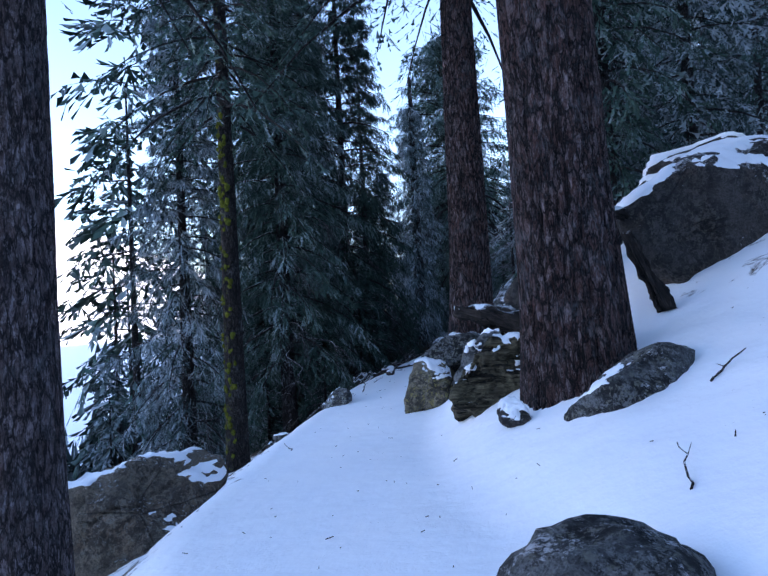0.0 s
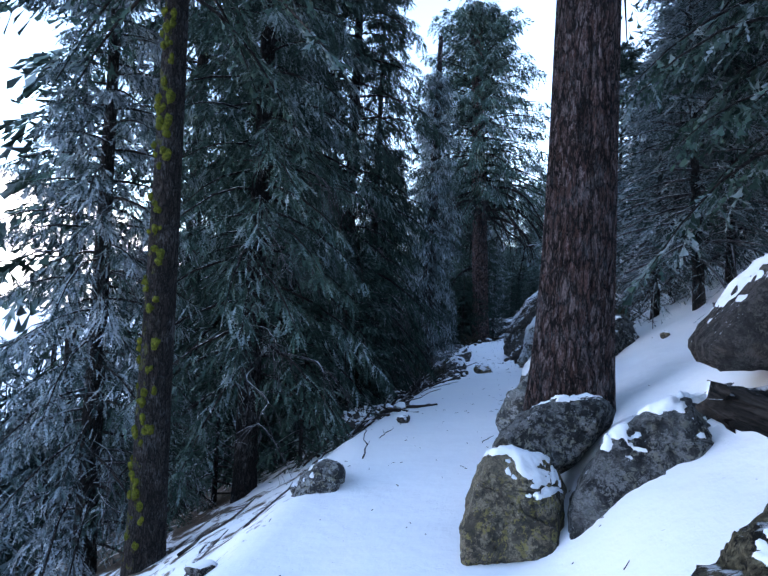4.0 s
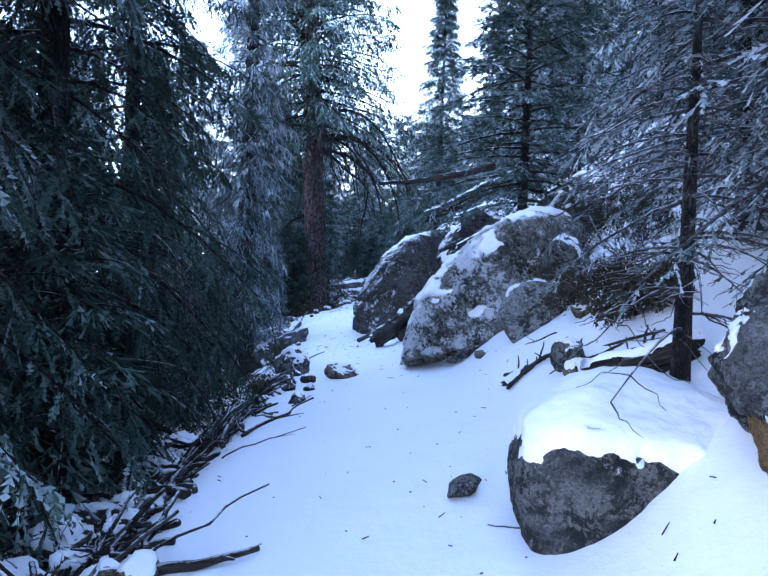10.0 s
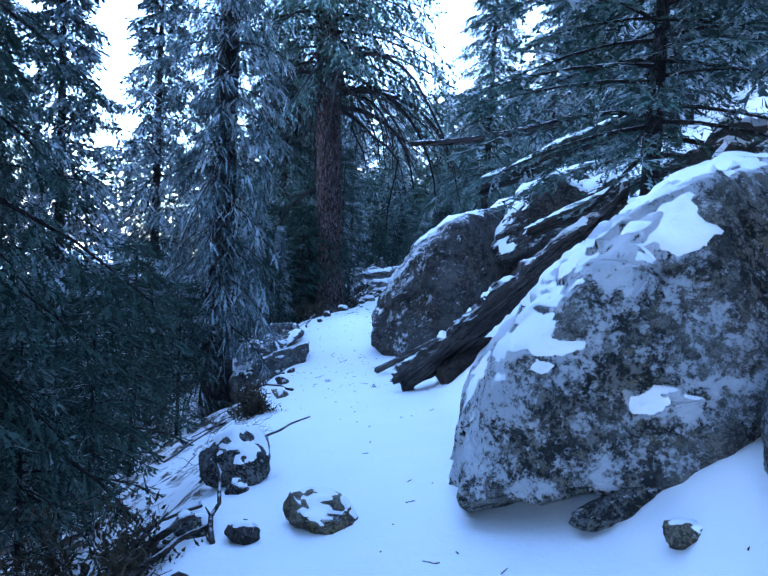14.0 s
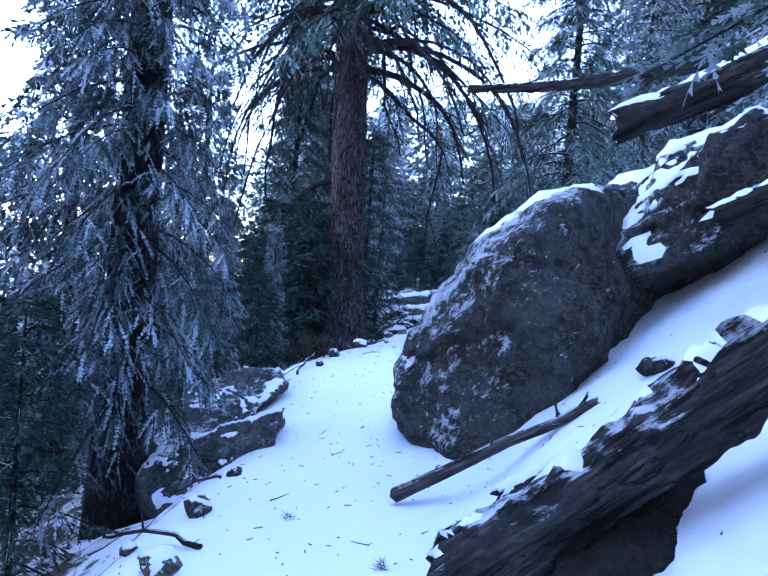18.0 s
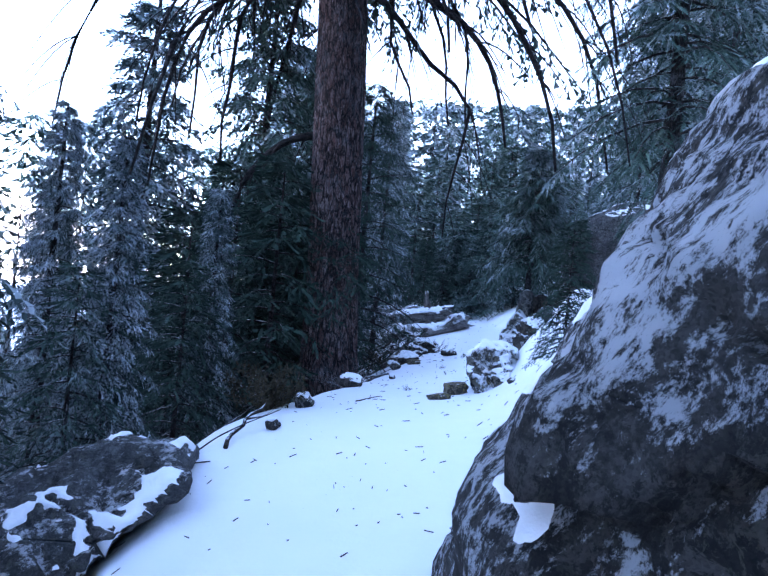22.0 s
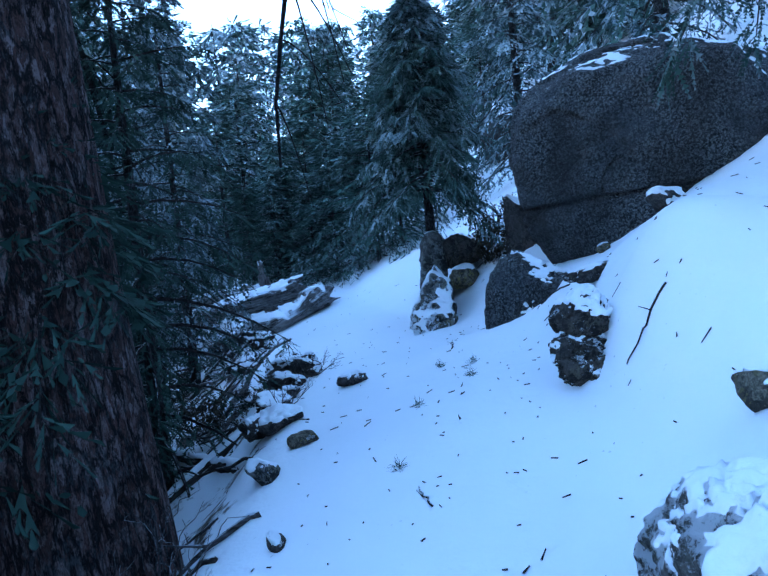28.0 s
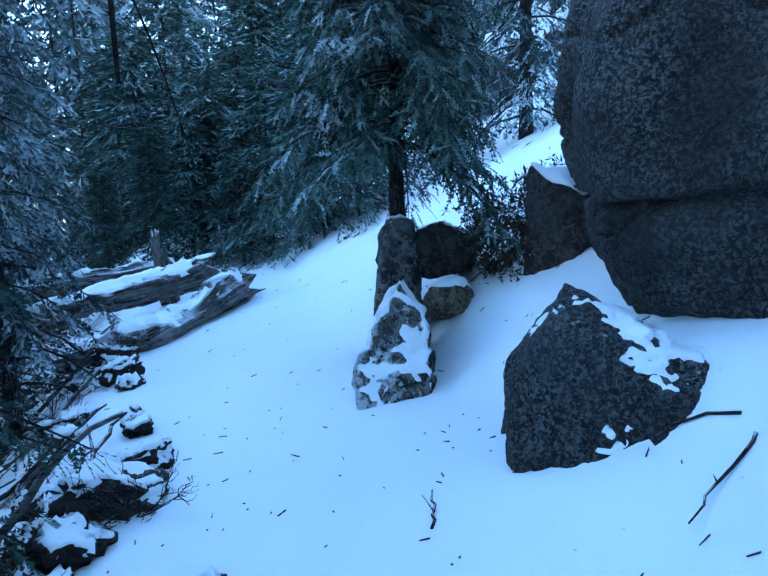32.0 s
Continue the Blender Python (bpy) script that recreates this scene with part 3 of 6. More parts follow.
def snow_on(p, f, seed, thick, low=0.55, patch=0.5, lean=0.0):
    """A blanket that lies on the upward faces of a stone and tucks in at its rim."""
    n = normals(p, f)
    size = np.ptp(p, axis=0).max()
    mask = n[:, 2] - n[:, :2] @ (lean if isinstance(lean, tuple) else (lean, 0.0)) + patch * fbm(p / size * 5 + seed, seed + 31, 5, 0.65) + 0.25 * (p[:, 2] / np.abs(p[:, 2]).max() - 0.3) - low
    m = np.clip(mask / 0.28, 0, 1)
    m = m * m * (3 - 2 * m)
    q = p - n * (0.012 * (1 - m))[:, None]
    q[:, 2] += m * thick * (0.8 + 0.5 * fbm(p / size * 3, seed + 5, 2))
    keep = f[m[f].max(1) > 0.02]
    # the separate patches
    mark = np.arange(len(p))
    while True:
        low_ = mark[keep].min(1)
        then = mark.copy()
        for c in range(3):
            np.minimum.at(then, keep[:, c], low_)
        then = then[then]
        if (then == mark).all():
            break
        mark = then
    patches = []
    for m_ in np.unique(mark[keep[:, 0]]):
        g = keep[mark[keep[:, 0]] == m_]
        if len(g) < max(40, 0.004 * len(f)):
            continue
        used = np.unique(g)
        remap = np.full(len(p), -1)
        remap[used] = np.arange(len(used))
        patches.append((q[used], remap[g]))
    patches.sort(key=lambda a: -len(a[1]))
    return patches[:14]


def boulder(label, x, y, half, material, seed, z=None, turn=(0, 0, 0), level=None, snow=0.04, low=0.55, patch=0.5, cuts=13, rough=0.05, boxy=0.8, name="boulder", category="boulder", group="", sink=0.25):
    """A stone whose middle lies at x, y; z is its middle's height, or it is sunk into the snow."""
    level = level or (5 if max(half) > 0.7 else 4)
    p, f = rock_shape(seed, level, half, turn, cuts, rough, boxy)
    if z is None:
        z = on(x, y).z - p[:, 2].min() * (1 - 2 * sink)
    ob = tagged(part(name, raw_mesh(name, p, f, material), at=(x, y, z)), label, category, group)
    if snow:
        for v, g in snow_on(p, f, seed, snow, low, patch):
            part("snow_cap", raw_mesh("snow_cap", v, g, SNOW), ob, "thin white snow lying on the stone")
    return ob


def crag(label, at, faces, material, seed, level=5, snow=0.03, low=0.6, patch=0.6, edge=15, rough=1.0, chips=12, crack=None, lean=0.0, blocks=14, name="boulder", category="boulder"):
    """A stone of given faces with its middle at `at`."""
    p, f = crag_shape(seed, level, faces, edge, rough, chips, crack, blocks)
    ob = tagged(part(name, raw_mesh(name, p, f, material), at=at), label, category)
    if snow:
        for v, g in snow_on(p, f, seed, snow, low, patch, lean):
            part("snow_cap", raw_mesh("snow_cap", v, g, SNOW), ob, "white snow lying on the stone")
    return ob


# by the start of the trail
crag("large brown granite boulder with a little snow, below the trail", (-2.06, 6.25, -0.97), [(-141, -6, 1.15), (-37, -68, 0.55), (-8, -59, 0.51), (7, -41, 0.76), (20, -2, 1.33), (48, 65, 1.17), (165, 73, 0.66), (-95, 20, 0.68), (95, 0, 0.75), (-55, 45, 0.68)], GRANITE_BROWN, 3, 6, 0.03, 0.72, 0.5)
boulder("rounded grey lichen-covered boulder in the snow beside the trail", 2.74, 1.45, (0.49, 0.42, 0.46), GRANITE, 5, z=0.17, turn=(0, 0, 0), snow=0, cuts=5, rough=0.04, boxy=0.92)
boulder("dark stone capped with snow at the foot of a pine", 2.72, 4.69, (0.17, 0.13, 0.15), GRANITE_DARK, 171, level=4, snow=0.05, low=0.35, name="stone", category="stone")
crag("long tilted grey slab of granite in the snow", (3.58, 4.11, 0.69), [(-177, -42, 0.7), (-42, -64, 0.31), (-26, -41, 0.19), (-22, -16, 0.38), (-13, 60, 0.68), (145, 76, 0.4), (156, 57, 0.28), (159, 49, 0.28), (168, 12, 0.49), (171, 0, 0.58), (-75, 30, 0.28), (95, 0, 0.32), (-120, 0, 0.32)], GRANITE, 8, 5, 0.015, 0.95, 0.9)
boulder("snow-dusted grey boulder up the slope", 5.9, 8.6, (1.15, 0.8, 0.6), GRANITE_DARK, 11, z=3.1, turn=(0, -20, 0), snow=0.10, low=0.35)
crag("dark overhanging boulder with snow on top, up the slope", (5.57, 7.01, 2.52), [(162, -26, 1.05), (161, -45, 1.1), (-33, -88, 1.02), (-23, -76, 0.95), (-29, 2, 1.04), (-112, 78, 0.9), (-154, 75, 0.86), (175, 53, 0.83), (-85, -5, 0.9), (95, 0, 0.9), (-65, 50, 0.81)], GRANITE_DARK, 12, 5, 0.05, 0.55, 0.9)
crag("yellowish lichen-covered boulder beside the trail", (1.88, 8.7, 0.23), [(176, -6, 0.43), (-79, -64, 0.39), (-14, 5, 0.36), (-8, 24, 0.39), (66, 76, 0.42), (163, 32, 0.41), (168, 16, 0.36), (-101, 12, 0.42), (94, 0, 0.42), (-51, 30, 0.4)], GRANITE_MOSSY, 14, 6, 0.03, 0.72, 0.45)
crag("grey rounded boulder with snow lying beside it", (2.22, 9.1, 0.75), [(-146, -70, 0.33), (-44, -62, 0.27), (-28, -41, 0.25), (-23, -21, 0.32), (-8, 51, 0.47), (113, 80, 0.31), (155, 54, 0.26), (160, 42, 0.29), (171, 0, 0.47), (-86, 20, 0.38), (94, 0, 0.38)], GRANITE, 15, 6, 0.02, 1.05, 0.5)
crag("large dark granite boulder streaked with snow", (2.97, 8.71, 0.62), [(-121, -68, 0.7), (-40, -38, 0.33), (-28, 18, 0.64), (140, 64, 0.47), (146, 52, 0.4), (153, 31, 0.39), (158, 16, 0.47), (-101, 12, 0.55), (94, 0, 0.55), (-51, 30, 0.52)], GRANITE, 16, 6, 0.04, 0.62, 0.7)
crag("dark slab of rock resting on other stones", (3.82, 8.5, 1.89), [(170, -11, 0.8), (-43, -83, 0.41), (-25, -70, 0.4), (-21, 11, 0.66), (-136, 86, 0.45), (170, 61, 0.39), (168, 41, 0.42), (168, 31, 0.5), (-85, 0, 0.5), (95, 0, 0.5)], GRANITE_DARK, 17, 5, 0.04, 0.6, 0.5)
boulder("orange-stained rock under a dark slab", 3.72, 8.0, (0.42, 0.30, 0.32), ROCK_ORANGE, 18, z=1.30, snow=0)
boulder("small dark stone at the foot of a pine", 2.85, 4.75, (0.22, 0.18, 0.2), GRANITE_DARK, 19, z=0.25, level=4, snow=0.03)
# past the second pine
crag("big smooth pale grey boulder leaning up the bank", (2.71, 11.9, 0.66), [(170, -22, 0.75), (-157, -63, 0.67), (-44, -49, 0.25), (-37, -30, 0.3), (-29, 35, 0.69), (135, 75, 0.47), (151, 37, 0.33), (155, 24, 0.42), (-113, -5, 0.45), (87, 0, 0.5), (-63, 20, 0.47)], GRANITE_PALE, 22, 6, 0.02, 0.9, 0.5, rough=0.8)
crag("dark boulder under a thick cap of snow", (3.39, 14.3, 0.52), [(161, -8, 0.65), (168, -29, 0.71), (-61, -62, 0.34), (-46, -48, 0.27), (-30, 25, 0.65), (-6, 74, 0.54), (132, 73, 0.53), (144, 59, 0.57), (155, 23, 0.68), (-112, 5, 0.55), (78, 0, 0.55), (-102, 60, 0.5)], GRANITE_SPECK, 123, 6, 0.13, 0.22, 0.10, 12, rough=0.5, chips=4, blocks=1)
crag("upright lichen-spotted boulder with yellow stains", (3.7, 13.4, 1.34), [(149, -20, 0.36), (163, -66, 0.37), (178, -76, 0.36), (-61, -70, 0.37), (-42, -6, 0.34), (-40, 24, 0.33), (179, 88, 0.37), (146, 51, 0.34), (146, 24, 0.33), (-117, 12, 0.4), (78, 0, 0.4), (-67, 30, 0.38)], GRANITE, 24, 6, 0.03, 0.85, 0.8, 26, rough=2.0, blocks=26)
crag("small broken orange-stained boulder below another", (3.5, 13.1, 0.92), [(148, -14, 0.23), (151, -29, 0.2), (168, -63, 0.2), (-59, -57, 0.24), (-43, -10, 0.26), (-14, 72, 0.15), (-102, 10, 0.28), (78, 0, 0.28)], ROCK_ORANGE, 125, 5, 0.04, 0.35, 0.9, rough=1.8)
boulder("pale stone half buried in snow", 3.75, 15.45, (0.17, 0.11, 0.11), GRANITE_MOSSY, 26, level=4, snow=0.05)
# the big boulder
crag("huge speckled granite boulder draped with snow", (4.72, 20.11, 1.42), [(-83, -72, 1.11), (-60, -65, 0.96), (-38, -28, 0.71), (-37, -18, 0.8), (-44, 47, 1.49), (-141, 82, 1.2), (160, 56, 0.8), (159, 44, 0.73), (159, 35, 0.79), (160, 26, 0.9), (165, 3, 1.24), (-115, 8, 0.95), (80, 0, 0.95), (-70, 25, 0.95), (-140, 35, 0.95)], GRANITE_SNOWY, 133, 6, 0.035, 0.80, 0.6, 22, lean=0.5)
crag("dark lichen-speckled rock above a pale boulder", (5.35, 18.97, 1.79), [(-144, -84, 0.46), (-44, -26, 0.39), (-43, 0, 0.31), (-42, 22, 0.25), (-45, 56, 0.36), (144, 22, 0.26), (143, 14, 0.25), (144, 0, 0.33), (-115, 12, 0.5), (80, 0, 0.5), (-65, 30, 0.47)], GRANITE, 34, 5, 0.03, 0.8, 0.6)
crag("rounded pale boulder with snow on its shoulder", (4.85, 18.48, 1.19), [(150, -17, 0.43), (171, -61, 0.5), (-77, -68, 0.42), (-49, -34, 0.3), (-43, 3, 0.42), (-26, 80, 0.49), (132, 75, 0.44), (140, 55, 0.44), (145, 17, 0.45), (-115, 12, 0.5), (80, 0, 0.5), (-65, 30, 0.47)], GRANITE_PALE, 32, 6, 0.04, 0.85, 0.6)
boulder("flat chip of granite in the snow", 4.1, 19.3, (0.28, 0.1, 0.07), GRANITE, 33, level=4, snow=0, turn=(0, -30, -10), name="stone", category="stone")
boulder("grey stone at the lower edge of the trail", 1.9, 21.5, (0.30, 0.24, 0.30), GRANITE, 35, snow=0.05, level=4)
boulder("brownish stone lying in the snow", 2.55, 20.2, (0.25, 0.18, 0.13), GRANITE_MOSSY, 36, level=4, snow=0.02, name="stone", category="stone")
boulder("small dark stone in the snow", 1.74, 19.57, (0.10, 0.08, 0.07), GRANITE_DARK, 37, level=3, snow=0, name="stone", category="stone")
boulder("angular stone poking out of the snow", 3.9, 16.0, (0.17, 0.13, 0.15), GRANITE, 38, level=4, snow=0.02, name="stone", category="stone")
boulder("dark wet stone in the snow", 2.55, 13.05, (0.12, 0.1, 0.09), GRANITE_DARK, 39, level=4, snow=0.01, name="stone", category="stone")
boulder("small pointed yellowish stone in the snow", 2.44, 12.42, (0.085, 0.075, 0.11), GRANITE_MOSSY, 40, level=3, snow=0, name="stone", category="stone")
boulder("flat grey stone in the snow", 2.62, 14.9, (0.12, 0.08, 0.09), GRANITE, 41, level=3, snow=0, name="stone", category="stone")
# the great dark boulder
crag("great dark egg-shaped boulder with streaks of snow", (5.39, 28.29, 1.17), [(-178, -32, 1.79), (-169, -48, 1.83), (-139, -63, 1.8), (-85, -64, 1.64), (-55, -49, 1.34), (-42, -31, 1.03), (-39, -23, 0.92), (-41, 10, 1.25), (175, 61, 1.07), (166, 43, 0.91), (164, 34, 0.89), (166, 24, 1.03), (171, 0, 1.43), (-106, 0, 1.2), (84, 0, 1.2), (-66, 30, 1.2), (-146, 10, 1.2)], GRANITE_STREAKED, 44, 6, 0.03, 0.82, 0.7, 20, lean=0.35)
boulder("dark ridge of rock running up from the great boulder", 7.4, 28.5, (1.9, 1.1, 0.9), GRANITE_STREAKED, 45, z=2.65, turn=(0, -26, 0), snow=0.07, low=0.15, patch=0.7)
crag("jagged grey rock at the lower edge of the trail", (1.96, 29.01, -0.79), [(-148, -19, 0.85), (-61, -61, 0.51), (-3, -23, 0.57), (31, 58, 1.03), (154, 62, 0.39), (178, 44, 0.5), (-157, 0, 0.83), (-86, 20, 0.55), (84, 0, 0.55)], GRANITE_SLATE, 146, 6, 0.03, 0.75, 0.8, 24, rough=1.2, blocks=40)
crag("layered grey rock sloping down from the trail", (1.7, 30.93, -0.67), [(-148, -32, 0.96), (-29, -61, 0.43), (-7, -43, 0.32), (9, 23, 1.19), (115, 79, 0.77), (171, 60, 0.52), (179, 50, 0.53), (-160, 0, 0.95), (-96, 55, 0.6), (84, 0, 1.2)], GRANITE_SLATE, 147, 6, 0.02, 0.98, 0.6, 24, rough=1.2, blocks=46)
# low mound of soil, coloured dark for the shaded hollow below the log too
crag("dark bare earth with painted shade in the hollow under a log", (4.74, 24.40, 0.44), [(180, 60, 0.15), (-90, 55, 0.20), (0, 0, 0.42), (180, -20, 0.40), (-90, 0, 0.26), (90, 0, 0.30), (0, -70, 0.3)], SHADED_EARTH, 78, 5, 0, rough=1.6, name="earth_bank", category="earth")
# beyond the great pine
crag("snow-plastered granite boulder beside the trail", (5.50, 33.37, 0.57), [(158, -11, 0.26), (162, -29, 0.27), (-153, -71, 0.35), (-65, -64, 0.33), (-35, -5, 0.31), (-28, 39, 0.31), (5, 84, 0.32), (145, 67, 0.34), (154, 20, 0.31), (-115, 12, 0.31), (80, 0, 0.31), (-65, 30, 0.29)], GRANITE_PLASTERED, 51, 6, 0.03, 0.45, 0.9, 16, rough=1.4)
boulder("brown stone in the snow", 5.05, 33.3, (0.15, 0.10, 0.10), GRANITE_MOSSY, 52, level=4, snow=0, name="stone", category="stone")
boulder("flat brown stone in the snow", 4.8, 32.95, (0.13, 0.08, 0.05), GRANITE_MOSSY, 53, level=4, snow=0, name="stone", category="stone")
boulder("dark stone on the trail's edge", 3.95, 34.7, (0.18, 0.15, 0.12), GRANITE_DARK, 55, level=4, snow=0.01, name="stone", category="stone")
crag("wedge-shaped granite boulder with lichen and a snowy top", (7.83, 37.55, 0.99), [(156, -35, 0.67), (-114, -73, 0.49), (-76, -65, 0.4), (-54, -36, 0.33), (-32, 61, 0.35), (139, 34, 0.5), (143, 11, 0.49), (145, 0, 0.52), (-149, 12, 0.38), (56, 0, 0.42), (-114, 45, 0.38)], GRANITE_CRUST, 58, 6, 0.025, 0.80, 0.4, 24)
crag("huge rounded granite boulder crossed by a crack", (9.65, 37.48, 2.32), [(141, -12, 1.62), (141, -27, 1.68), (159, -78, 1.34), (-59, -68, 0.91), (-54, -50, 0.66), (-65, 11, 1.43), (-83, 60, 1.23), (-111, 72, 1.17), (-158, 74, 1.19), (157, 53, 1.49), (144, 11, 1.66), (-139, 5, 1.1), (61, 0, 1.3), (-97, 12, 1.17), (-74, 38, 1.23), (-109, 50, 1.3)], GRANITE_CRUST, 59, 7, 0.03, 1.02, 0.8, 18, rough=0.8, crack=-0.32, lean=(-0.5, 0.35))
crag("low grey rock plastered with snow below a fir", (7.68, 39.61, 0.76), [(166, -23, 0.41), (177, -44, 0.5), (-61, -56, 0.49), (-43, -35, 0.41), (-30, 0, 0.29), (-21, 43, 0.47), (149, 33, 0.29), (151, 23, 0.24), (158, 0, 0.29), (-115, 15, 0.35), (65, 0, 0.35)], GRANITE_SNOWY, 60, 5, 0.03, 0.5, 0.9, 22)
crag("broad grey stone behind the foot of a fir", (8.09, 40.31, 1.24), [(-169, -70, 0.5), (-29, -3, 0.18), (-28, 11, 0.23), (-23, 70, 0.53), (153, 40, 0.4), (154, 5, 0.17), (-115, 5, 0.3), (65, 0, 0.3)], GRANITE, 61, 5, 0.01, 1.0, 0.5, 22)
crag("brown rounded stone behind a fir", (8.47, 40.21, 1.5), [(175, -74, 0.25), (-43, -61, 0.22), (-34, 0, 0.29), (-27, 67, 0.24), (145, 70, 0.24), (151, 15, 0.25), (152, 0, 0.29), (-115, 10, 0.25), (65, 0, 0.25)], GRANITE_DARK, 62, 5, 0.02, 0.9, 0.5)
boulder("dark brown rock wedged behind the huge boulder", 9.02, 39.22, (0.30, 0.30, 0.52), GRANITE_DARK, 77, z=1.62, turn=(0, 8, 20), snow=0.03, low=0.7)
boulder("reddish stone with snow on it under a fir", 8.28, 39.8, (0.24, 0.16, 0.16), GRANITE_MOSSY, 63, z=1.15, snow=0.04, low=0.5, level=4)
crag("rough dark rock in the bank, draped with snow", (6.68, 35.45, 1.07), [(137, -20, 0.18), (-158, -69, 0.20), (-98, -63, 0.18), (-63, -15, 0.20), (-42, 44, 0.13), (92, 67, 0.13), (110, 51, 0.14), (127, 10, 0.16), (-124, 15, 0.26), (56, 0, 0.3), (-124, 55, 0.22)], GRANITE_ROUGH, 165, 6, 0.035, 0.62, 0.75, 12, rough=2.0, blocks=30)
crag("rough dark rock low in the bank, dusted with snow", (6.51, 35.33, 0.82), [(134, -9, 0.15), (154, -41, 0.16), (-102, -56, 0.18), (-58, 0, 0.18), (-52, 13, 0.17), (26, 69, 0.14), (96, 55, 0.17), (-124, 10, 0.22), (56, 0, 0.26), (-124, 55, 0.19)], GRANITE_ROUGH, 166, 6, 0.03, 0.62, 0.75, 12, rough=2.0, blocks=30)
boulder("long dark stone with snow along its top", 7.45, 36.22, (0.27, 0.09, 0.065), GRANITE_DARK, 65, level=4, snow=0.03, low=0.6, turn=(0, -6, -25), name="stone", category="stone")
boulder("small dark stone with snow on top", 8.1, 36.1, (0.2, 0.11, 0.11), GRANITE_DARK, 66, level=4, snow=0.03, low=0.6, name="stone", category="stone")
boulder("reddish crag above the trail, topped with snow", 15.0, 47.5, (1.6, 1.2, 1.1), GRANITE_DARK, 67, z=4.6, snow=0.12, low=0.4)
boulder("flat stone in the snow", 5.1, 36.66, (0.12, 0.08, 0.06), GRANITE_MOSSY, 68, level=3, snow=0, name="stone", category="stone")
boulder("dark bark-like stone at the trail's lower edge", 5.93, 37.95, (0.16, 0.08, 0.07), GRANITE_DARK, 69, level=4, snow=0.03, name="stone", category="stone")
boulder("dark snow-capped stone at the trail's lower edge", 5.1, 37.4, (0.2, 0.13, 0.1), GRANITE_DARK, 70, level=4, snow=0.06, low=0.4)
crag("rotten mossy mass of old wood by the trail", (2.91, 6.2, 0.65), [(178, -13, 0.76), (-73, -69, 0.4), (-54, -64, 0.37), (-12, 32, 0.51), (47, 80, 0.45), (155, 57, 0.5), (167, 27, 0.62), (-85, 10, 0.45), (95, 0, 0.45)], MOSSWOOD, 72, 6, 0.03, 0.9, 0.6, rough=2.2, name="rotten_wood", category="stump")
crag("pale grey stone at the lower edge of the trail", (0.02, 10.4, -0.21), [(-54, -67, 0.24), (-3, -27, 0.2), (8, 3, 0.28), (38, 60, 0.31), (167, 54, 0.22), (-178, 26, 0.17), (-167, 0, 0.28), (-84, 20, 0.28), (96, 0, 0.28)], GRANITE_PALE, 74, 5, 0.015, 1.0)
boulder("dark rocks that carry an old log", 7.1, 27.2, (0.6, 0.4, 0.5), GRANITE_DARK, 75, z=3.0, turn=(0, -24, 0), snow=0.05, low=0.5)
boulder("dark rock in the hollow behind the spruce", 7.35, 23.0, (1.0, 0.7, 0.85), GRANITE_DARK, 76, z=2.75, turn=(0, -28, 0), snow=0.05, low=0.6)


# ---- trees ----


def trunk_mesh(name, height_, r0, r1, material, seed, flare=0.35, rings=120, sides=40, bumps=0.07, bend=0.0):
    """A tapered trunk with a flared foot and furrowed bark."""
    h = np.linspace(0, 1, rings) ** 1.5 * (height_ + 0.9) - 0.9
    a = np.linspace(0, 2 * np.pi, sides, endpoint=False)
    H, A = np.meshgrid(h, a, indexing="ij")
    t = np.clip(H / height_, 0, 1)
    R = r0 + (r1 - r0) * t
    lobes = 0.6 + 0.4 * np.sin(A * 3 + seed) * np.sin(A * 2 + 1.7 * seed)
    R = R + r0 * flare * np.exp(-np.clip(H + 0.2, 0, 99) / (1.6 * r0 + 0.15)) * lobes
    p = np.stack([np.cos(A) * R, np.sin(A) * R, H], -1).reshape(-1, 3)
    q = np.stack([np.cos(A) * 1.6, np.sin(A) * 1.6, H * 0.55], -1).reshape(-1, 3)
    furrow = np.abs(fbm(q * np.array([7.5, 7.5, 2.2]) + seed, seed, 3, 0.55))
    R = R.ravel() * (1 + bumps * (1.0 - 5.0 * np.clip(0.26 - furrow, 0, 1)) * 1.0 + 0.05 * fbm(q * 0.8, seed + 3, 2))
    p = np.stack([np.cos(A).ravel() * R, np.sin(A).ravel() * R, H.ravel()], -1)
    p[:, 0] += bend * np.clip(p[:, 2], 0, 99) ** 2 / height_**2
    i, j = np.meshgrid(np.arange(rings - 1), np.arange(sides), indexing="ij")
    f = np.stack([i * sides + j, i * sides + (j + 1) % sides, (i + 1) * sides + (j + 1) % sides, (i + 1) * sides + j], -1).reshape(-1, 4)
    me = raw_mesh(name, p, [f], material)
    return me


def blades(base, tip, width, rng, sag=0.35):
    """Thin folded leaves from base to tip: four corners and one quad each."""
    d = tip - base
    ln = np.linalg.norm(d, axis=1)[:, None] + 1e-9
    d = d / ln
    r = rng.normal(size=d.shape) * 0.5 + np.array([0, 0, 1.0])
    s = np.cross(d, r)
    s /= np.linalg.norm(s, axis=1)[:, None] + 1e-9
    up = np.cross(s, d)
    mid = base + d * ln * rng.uniform(0.3, 0.6, (len(d), 1))
    w = width * rng.uniform(0.7, 1.3, (len(d), 1))
    v = np.stack([base, mid + s * w - up * w * sag, tip, mid - s * w - up * w * sag], 1).reshape(-1, 3)
    q = np.arange(len(v)).reshape(-1, 4)
    return v, q


